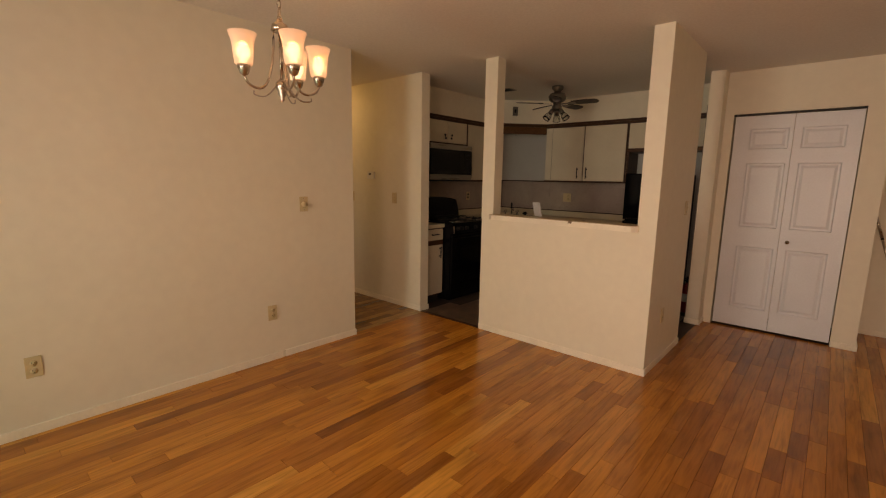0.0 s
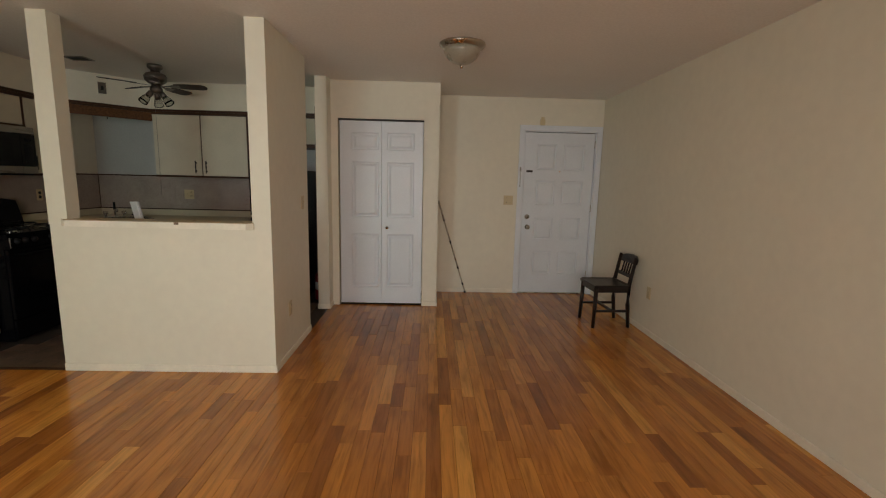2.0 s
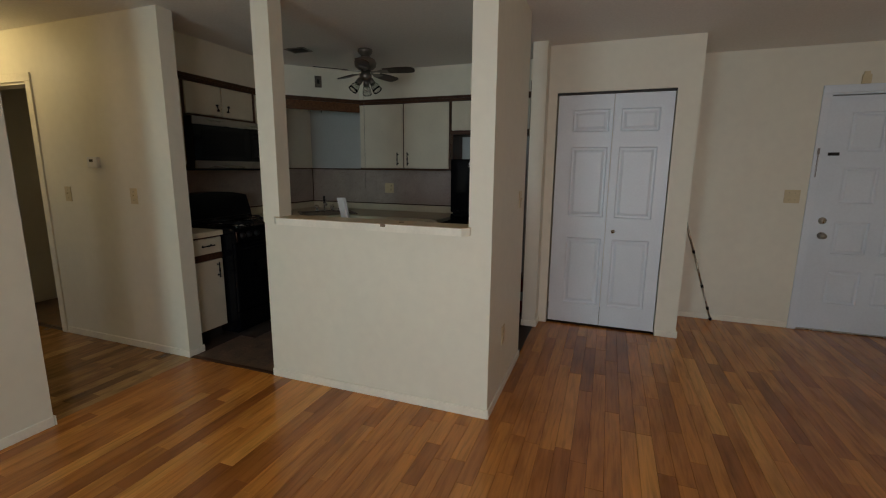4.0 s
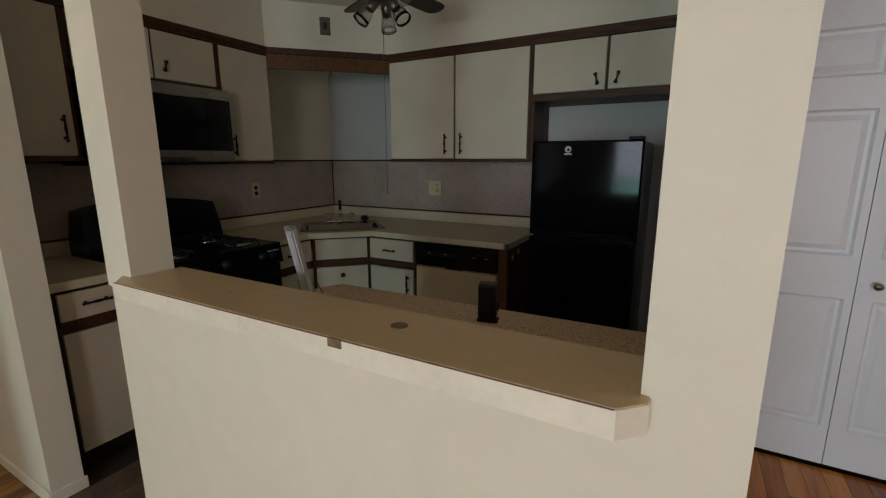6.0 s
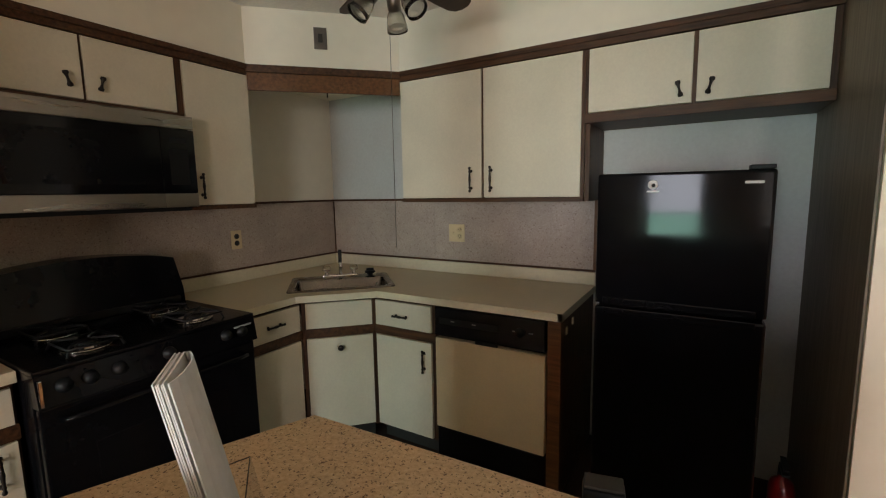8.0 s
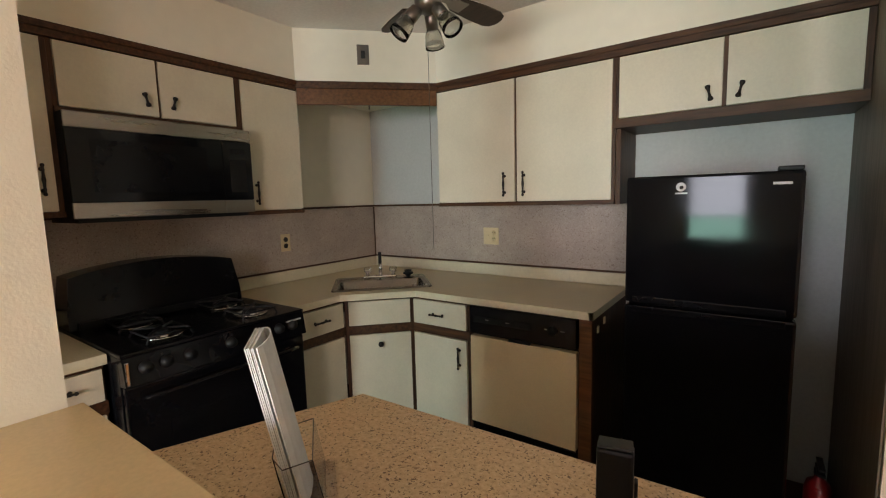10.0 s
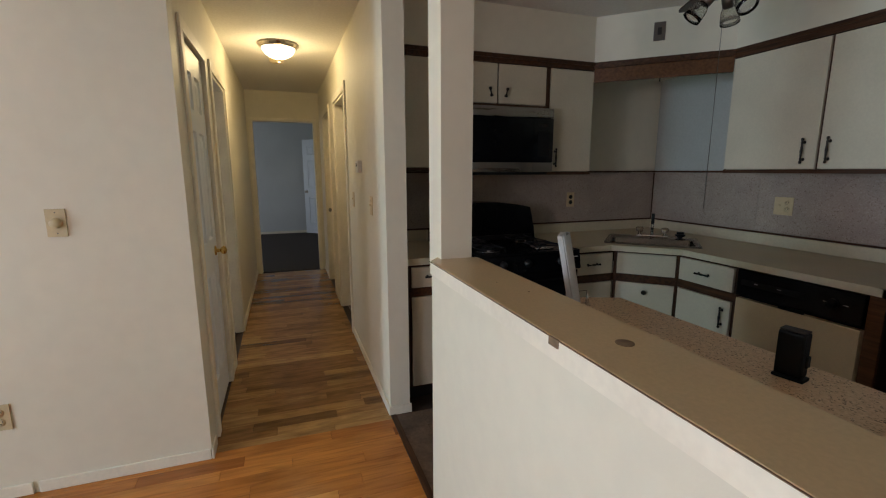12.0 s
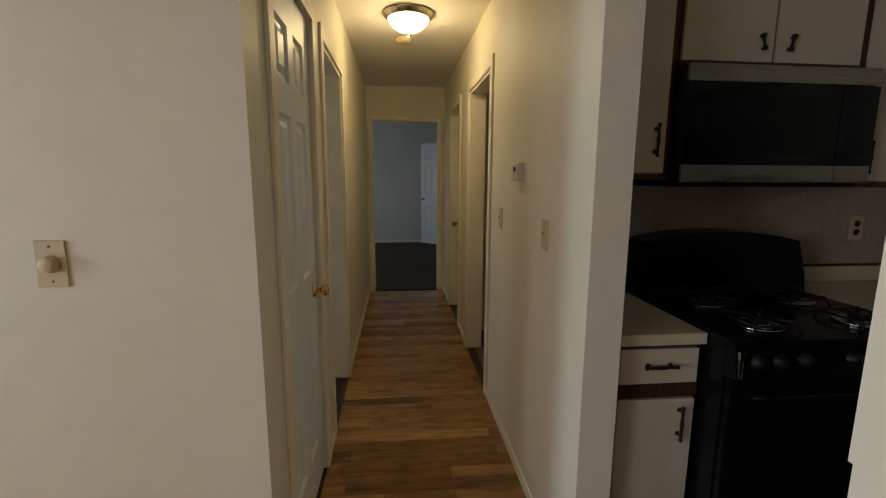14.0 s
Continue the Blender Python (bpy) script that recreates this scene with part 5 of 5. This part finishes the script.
outlet(on_wall(XW, -1.688, 0.375, "+x"), "almond duplex outlet low on the dining wall")
outlet(on_wall(XW, -3.03, 0.375, "+x"), "almond duplex outlet low on the dining wall")
outlet(on_wall(0, 0.348, 0.385, "+x"), "almond duplex outlet low on the pier")
outlet(on_wall(XE, 0.97, 0.40, "-x"), "almond duplex outlet beside the chair")
outlet(on_wall(KW + 0.006, 1.672, 1.165, "+x"), "almond outlet with dark sockets on the splashback", dark=True)
cb = thing("outlet", on_wall(-1.900, KN - 0.006, 1.168, "-y"), "almond two-gang plate with switch and duplex outlet on the splashback", "outlet", "outlets")
part("plate", B((-0.058, -0.006, -0.0575, 0.058, -0.0004, 0.0575), bev=0.002), M_ALMOND, cb)
part("toggle", B((-0.028, -0.014, -0.002, -0.018, -0.006, 0.010), bev=0.001), M_ALMOND, cb)
for z in (-0.021, 0.021):
    so = part("socket", L([(0.0165, 0), (0.0165, 0.0015), (0, 0.0015)], 18, Matrix.Translation((0.023, -0.006, z)) @ Matrix.Rotation(radians(90), 4, "X")), M_ALMOND, cb)
    part("slot", B((0.0155, -0.0082, z - 0.001, 0.0178, -0.0076, z + 0.007), (0.0282, -0.0082, z - 0.001, 0.0305, -0.0076, z + 0.007), (0.021, -0.0082, z - 0.009, 0.025, -0.0076, z - 0.005)), M_DARKSLOT, so)
switch(on_wall(2.067, YE, 1.19, "-y"), "almond two-gang switch beside the entry door", 2)
switch(on_wall(-2.68, 0, 1.184, "-y"), "almond switch on the hallway wall")
switch(on_wall(-3.42, 0, 1.18, "-y"), "almond switch on the hallway wall below the thermostat")
switch(on_wall(0, 0.75, 1.20, "+x"), "almond switch on the pier wall")
di = thing("dimmer_switch", on_wall(XW, -1.395, 1.188, "+x"), "almond rotary dimmer on the dining wall", "switch")
part("plate", B((-0.035, -0.006, -0.0575, 0.035, -0.0004, 0.0575), bev=0.002), M_ALMOND, di)
part("dial", L([(0.0215, 0), (0.0205, 0.006), (0.018, 0.018), (0.015, 0.02), (0, 0.02)], 26, Matrix.Translation((0, -0.006, 0)) @ Matrix.Rotation(radians(90), 4, "X")), M_ALMOND, di)
for z in (-0.043, 0.043):
    part("screw", L([(0.003, 0), (0.003, 0.001), (0, 0.001)], 10, Matrix.Translation((0, -0.006, z)) @ Matrix.Rotation(radians(90), 4, "X")), M_PEWTER, di)
th = thing("thermostat", on_wall(-3.055, 0, 1.425, "-y"), "white wall thermostat with a small dark screen", "thermostat")
part("case", B((-0.055, -0.028, -0.040, 0.055, -0.0004, 0.040), bev=0.006), M_WHITEP, th)
part("screen", B((-0.026, -0.0292, 0.002, 0.014, -0.0284, 0.022)), M_DARKSLOT, th)
fs = thing("fan_switch", pose(-2.3855, 1.8665, 2.290, 0, 0, 45.97), "metal switch plate with dark toggle on the soffit", "switch")
part("plate", B((-0.035, -0.006, -0.0575, 0.035, -0.0004, 0.0575), bev=0.002), M_PEWTER, fs)
part("toggle", B((-0.012, -0.012, -0.022, 0.012, -0.0062, 0.022), bev=0.002), M_DARKSLOT, fs)
dc = thing("door_chime", on_wall(2.445, YE, 2.150, "-y"), "small cream alarm sensor above the entry door", "sensor")
part("case", B((-0.030, -0.020, -0.042, 0.030, -0.0004, 0.030), bev=0.004), M_ALMOND, dc)
part("tab", B((-0.020, -0.012, 0.0305, 0.020, -0.0004, 0.055), bev=0.003), M_ALMOND, dc)

# ---- lamps ----


def flush_lamp(x, y, r, dome, label, deep=1.0):
    ob = thing("ceiling_light", pose(x, y, CEIL), label, "ceiling light")
    part("rim", L([(r, -0.0005), (r, -0.012), (r * 0.93, -0.022), (r * 0.90, -0.030), (r * 0.84, -0.036), (r * 0.80, -0.036)], 36), M_NICKEL, ob, "brushed nickel rim")
    part("dome", L([(r * 0.80, -0.034), (r * 0.78, -0.05 * deep), (r * 0.64, -0.080 * deep), (r * 0.42, -0.103 * deep), (r * 0.16, -0.116 * deep), (0.0, -0.118 * deep)], 36), dome, ob)
    part("finial", L([(0.014, -0.1185 * deep), (0.016, -0.006 - 0.118 * deep), (0.009, -0.012 - 0.118 * deep), (0.011, -0.020 - 0.118 * deep), (0.0, -0.026 - 0.118 * deep)], 16), M_NICKEL, ob)
    return ob


flush_lamp(1.315, 0.43, 0.175, M_FROST, "unlit flush ceiling light with alabaster glass and nickel rim", 1.28)
flush_lamp(-4.08, -0.48, 0.165, M_DOME, "lit flush ceiling light with white glass in the hallway")
sm = thing("smoke_detector", pose(-4.60, -0.50, CEIL), "round cream smoke detector on the hallway ceiling", "smoke detector")
part("case", L([(0.065, -0.0005), (0.066, -0.018), (0.055, -0.034), (0.03, -0.038), (0, -0.038)], 30), M_ALMOND, sm)

cx, cy = CHANDELIER
chd = thing("chandelier", pose(cx, cy, 0), "lit nickel chandelier with frosted bell shades, hung on a chain", "chandelier")
part("canopy", L([(0.062, CEIL - 0.0005), (0.060, CEIL - 0.012), (0.03, CEIL - 0.03), (0.012, CEIL - 0.034)], 26), M_NICKEL, chd)
bm = bmesh.new()
for i in range(10):
    z = CEIL - 0.050 - i * 0.0312
    a = Matrix.Translation((0, 0, z)) @ Matrix.Rotation(radians(90 * (i % 2)), 4, "Z")
    tube(bm, [a @ Vector((0.009 * math.cos(t), 0, 0.020 * math.sin(t))) for t in (k * math.pi / 6 for k in range(13))], 0.0025, 6)
part("chain", bm, M_NICKEL, chd)
CZ = 2.072
part("crown", L([(0.0, CZ + 0.035), (0.012, CZ + 0.03), (0.014, CZ + 0.015), (0.034, CZ + 0.002), (0.040, CZ - 0.022), (0.034, CZ - 0.026)], 22), M_NICKEL, chd)
part("stem", L([(0.008, CZ - 0.026), (0.008, 1.838)], 12), M_NICKEL, chd)
part("bottom_hub", L([(0.010, 1.84), (0.028, 1.825), (0.030, 1.802), (0.018, 1.785), (0.020, 1.775), (0.008, 1.76), (0.012, 1.752), (0.0, 1.74)], 20), M_NICKEL, chd)
for angle in ARMS:
    t = radians(angle)
    c, s = math.cos(t), math.sin(t)
    P_ = lambda r, z: (r * c, r * s, z)
    bm = bmesh.new()
    run = arc(P_(0.030, CZ - 0.02), P_(0.040, 1.775), P_(0.118, 1.786), 12) + arc(P_(0.118, 1.786), P_(0.166, 1.792), P_(0.172, 1.834), 8)[1:]
    tube(bm, run, 0.006, 8)
    curl = arc(P_(0.026, 1.812), P_(0.07, 1.750), P_(0.10, 1.752), 8) + arc(P_(0.10, 1.752), P_(0.145, 1.752), P_(0.132, 1.772), 6)[1:]
    tube(bm, curl, 0.0035, 6)
    am = part("arm", bm, M_NICKEL, chd)
    m = Matrix.Translation((0.172 * c, 0.172 * s, 1.833))
    part("cup", L([(0.006, -0.006), (0.018, 0.004), (0.026, 0.028), (0.028, 0.042), (0.0, 0.042)], 20, m), M_NICKEL, am)
    part("shade", L([(0.026, 0.038), (0.036, 0.043), (0.040, 0.070), (0.042, 0.104), (0.047, 0.138), (0.058, 0.170), (0.055, 0.170), (0.044, 0.138), (0.039, 0.104), (0.037, 0.070), (0.033, 0.047), (0.026, 0.042)], 26, m), M_SHADE, am, "glowing frosted glass shade")
    part("bulb", L([(0.010, 0.044), (0.014, 0.06), (0.026, 0.085), (0.027, 0.10), (0.018, 0.118), (0.0, 0.124)], 16, m), M_BULB, am)
    bulb_light("chandelier_bulb", cx + 0.172 * c, cy + 0.172 * s, 1.945, CH_POWER, WARM, 0.024)

# ---- dining chair ----
ch = thing("chair", pose(2.915, 1.285, 0, 0, 0, -87) @ Matrix.Scale(0.96, 4), "dark espresso wooden chair with low slatted back against the wall", "chair")
# local: the back is at +y, the seat faces -y
bm = bmesh.new()
prism(bm, [(-0.19, -0.215), (0.19, -0.215), (0.20, -0.17), (0.175, 0.175), (-0.175, 0.175), (-0.20, -0.17)], 0.425, 0.450, 0.006)
part("seat", bm, M_CHAIR, ch)
part("seat_rim", B((-0.185, 0.140, 0.4505, 0.185, 0.172, 0.458), (-0.198, -0.20, 0.4505, -0.172, 0.139, 0.456), (0.172, -0.20, 0.4505, 0.198, 0.139, 0.456), bev=0.003), M_CHAIR, ch, "raised edge of the dished seat")
for s in (-1, 1):
    bm = bmesh.new()
    tube(bm, [(s * 0.170, -0.185, 0.424), (s * 0.178, -0.195, 0.0)], 0.018, 4, [0.024, 0.018])
    part("leg", bm, M_CHAIR, ch)
    bm = bmesh.new()
    tube(bm, [(s * 0.160, 0.19, 0.0), (s * 0.160, 0.165, 0.25), (s * 0.160, 0.165, 0.45), (s * 0.160, 0.215, 0.74)], 0.02, 4, [0.020, 0.023, 0.023, 0.018])
    part("leg", bm, M_CHAIR, ch)
    part("apron", B((s * 0.165 - 0.010, -0.165, 0.375, s * 0.165 + 0.010, 0.148, 0.4245), bev=0.002), M_CHAIR, ch)
    part("stretcher", B((s * 0.168 - 0.008, -0.175, 0.165, s * 0.168 + 0.008, 0.155, 0.19), bev=0.002), M_CHAIR, ch)
part("apron", B((-0.150, -0.200, 0.375, 0.150, -0.182, 0.4245), bev=0.002), M_CHAIR, ch)
part("stretcher", B((-0.158, -0.012, 0.166, 0.158, 0.012, 0.189), bev=0.002), M_CHAIR, ch)
bm = bmesh.new()
pts = [(-0.17, 0.0), (-0.17, 0.055), (-0.10, 0.078), (0.0, 0.086), (0.10, 0.078), (0.17, 0.055), (0.17, 0.0)]
f0 = [bm.verts.new((x, 0.205 + 0.17 * z - 0.03 * (1 - (x / 0.17) ** 2) * -1, 0.665 + z)) for x, z in pts]
f1 = [bm.verts.new((v.co.x, v.co.y + 0.020, v.co.z)) for v in f0]
bm.faces.new(f0)
bm.faces.new(f1[::-1])
for i in range(len(pts)):
    j = (i + 1) % len(pts)
    bm.faces.new((f0[i], f0[j], f1[j], f1[i]))
part("top_rail", bm, M_CHAIR, ch)
part("lower_rail", B((-0.140, 0.182, 0.520, 0.140, 0.202, 0.555), bev=0.002), M_CHAIR, ch)
for sx in (-0.075, -0.025, 0.025, 0.075):
    bm = bmesh.new()
    tube(bm, [(sx, 0.193, 0.553), (sx, 0.218, 0.675)], 0.010, 4)
    part("slat", bm, M_CHAIR, ch)

# ---- telescopic pole leaning in the corner ----
po = thing("pole", pose(1.560, YE - 0.035, 0), "thin telescopic metal pole leaning against the closet corner", "pole")
top = Vector((-0.368, -0.012, 1.165))
for k, (a, b, r) in enumerate(((0.02, 0.28, 0.007), (0.28, 0.56, 0.0085), (0.56, 0.80, 0.010), (0.80, 1.0, 0.012))):
    bm = bmesh.new()
    tube(bm, [top * a, top * b], r, 10)
    part("section", bm, M_NICKEL, po)
for a in (0.10, 0.28, 0.56, 0.80):
    bm = bmesh.new()
    tube(bm, [top * (a - 0.012), top * (a + 0.012)], 0.0115, 10)
    part("clamp", bm, M_BLACKM, po, "black plastic clamp")
bm = bmesh.new()
tube(bm, [top * 0.0 + Vector((0, 0, 0.001)), top * 0.02], 0.014, 10)
part("foot", bm, M_BLACKM, po, "black rubber foot")

# ---- patio door behind the walker, and the garden ----


def glazing(name, x, z, w, h, label):
    ob = thing(name, pose(x, YS - 0.115, z), label, name.split("_")[-1])
    part("frame", B((0, 0.03, 0, 0.05, 0.07, h), (w - 0.05, 0.03, 0, w, 0.07, h), (0.05, 0.03, 0, w - 0.05, 0.07, 0.06), (0.05, 0.03, h - 0.05, w - 0.05, 0.07, h)), M_WHITE, ob)
    g = part("pane", B((0.05, 0.047, 0.06, w - 0.05, 0.053, h - 0.05)), M_PANE, ob)
    g.visible_shadow = False


glazing("patio_door", -1.38, 0.02, 0.80, 2.03, "white-framed glass patio door to the garden")
# this second window is assumed, placed only to carry the fill light
glazing("living_window", 0.35, 0.80, 1.40, 1.20, "assumed white-framed window, unseen, added to go with the room fill light")
rng2 = random.Random(3)
for k, (hx, hy, hh) in enumerate(((-6, -22, 2.6), (-1.5, -24, 3.2), (3.5, -21, 2.4), (9, -25, 3.4), (-12, -26, 3.5))):
    tr = thing("shrub", pose(hx, hy, -0.5), "leafy green garden shrub", "shrub", "garden shrubs")
    bm = bmesh.new()
    tube(bm, [(0, 0, 0), (0.05, 0, hh * 0.35), (0.0, 0.05, hh * 0.7)], 0.06, 6, [0.08, 0.05, 0.02])
    part("trunk", bm, M_WOOD, tr)
    bm = bmesh.new()
    for i in range(380):
        u = Vector((rng2.gauss(0, 1), rng2.gauss(0, 1), rng2.gauss(0, 1))).normalized() * rng2.uniform(0.5, 1.0)
        c = Vector((u.x * hh * 0.55, u.y * hh * 0.5, hh * 0.58 + u.z * hh * 0.42))
        q = Euler((rng2.uniform(0, 6), rng2.uniform(0, 6), rng2.uniform(0, 6))).to_matrix()
        s = rng2.uniform(0.10, 0.22)
        bm.faces.new([bm.verts.new(c + q @ Vector(p) * s) for p in ((-1, 0, 0), (0, -0.5, 0), (1, 0, 0), (0, 0.5, 0.2))])
    part("crown", bm, M_LEAF, tr)

# ---- kitchen floor tiles ----
kf = new("kitchen_floor", mesh("kitchen_floor", B((KW, 0.021, -0.013, -0.0005, KN, -0.0035)), M_SUB))
tagged(kf, "brown vinyl tile kitchen floor", "floor", kind="structure")
tl = bmesh.new()
TS = 0.152
box(tl, 0.001, 0.001, -0.0034, TS - 0.001, TS - 0.001, -0.0008)
tile_me = mesh("tile", tl, M_TILE)
ty = 0.024
while ty + TS < 1.95:
    tx = -2.42
    while tx + TS < 0.0:
        if not (-1.50 < tx + TS / 2 < 0.0 and ty < 0.60) and not (tx > -0.30 and ty < 0.93):
            if not (tx < -2.28 and ty < 0.5) and not (tx < -2.2 and ty > 0.4):
                o = new("tile", tile_me)
                o.parent = kf
                o.location = (tx, ty, 0)
        tx += TS
    ty += TS
th2 = B((-2.268, -0.004, 0.0005, -1.501, 0.030, 0.006), bev=0.002)
tagged(new("threshold_strip", mesh("threshold_strip", th2, M_WOODX)), "dark wood strip between floor and kitchen tile", "trim", kind="structure")

# ---- floor boards: those along the walk as single pieces, the rest joined ----
near = sorted(boards, key=lambda b: (abs(b[0] + 0.2) + 0.8 * abs((b[2] + b[3]) / 2 + 1.0)))[:300]
chosen = set(near)
shapes = {}
for bx, w, a, b in near:
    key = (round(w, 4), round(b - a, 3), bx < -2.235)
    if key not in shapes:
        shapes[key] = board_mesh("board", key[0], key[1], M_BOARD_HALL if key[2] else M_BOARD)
    o = new("board", shapes[key])
    o.parent = floor
    o.location = (bx, a, 0)
for hall in (False, True):
    vs, fs_ = [], []
    for bx, w, a, b in boards:
        if (bx, w, a, b) in chosen or (bx < -2.235) != hall:
            continue
        e, g, k = 0.0010, 0.0005, len(vs)
        for i, z in ((g, -0.012), (g, -e), (g + e, 0.0)):
            vs += [(bx + i, a + i, z), (bx + w - i, a + i, z), (bx + w - i, b - i, z), (bx + i, b - i, z)]
        for r in (0, 4):
            for i in range(4):
                j = (i + 1) % 4
                fs_.append((k + r + i, k + r + j, k + r + 4 + j, k + r + 4 + i))
        fs_.append((k + 8, k + 9, k + 10, k + 11))
    me = bpy.data.meshes.new("boards")
    me.from_pydata(vs, [], fs_)
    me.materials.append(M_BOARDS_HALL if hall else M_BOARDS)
    bo = new("boards", me)
    bo.parent = floor
    tagged(bo, kind="stuff")
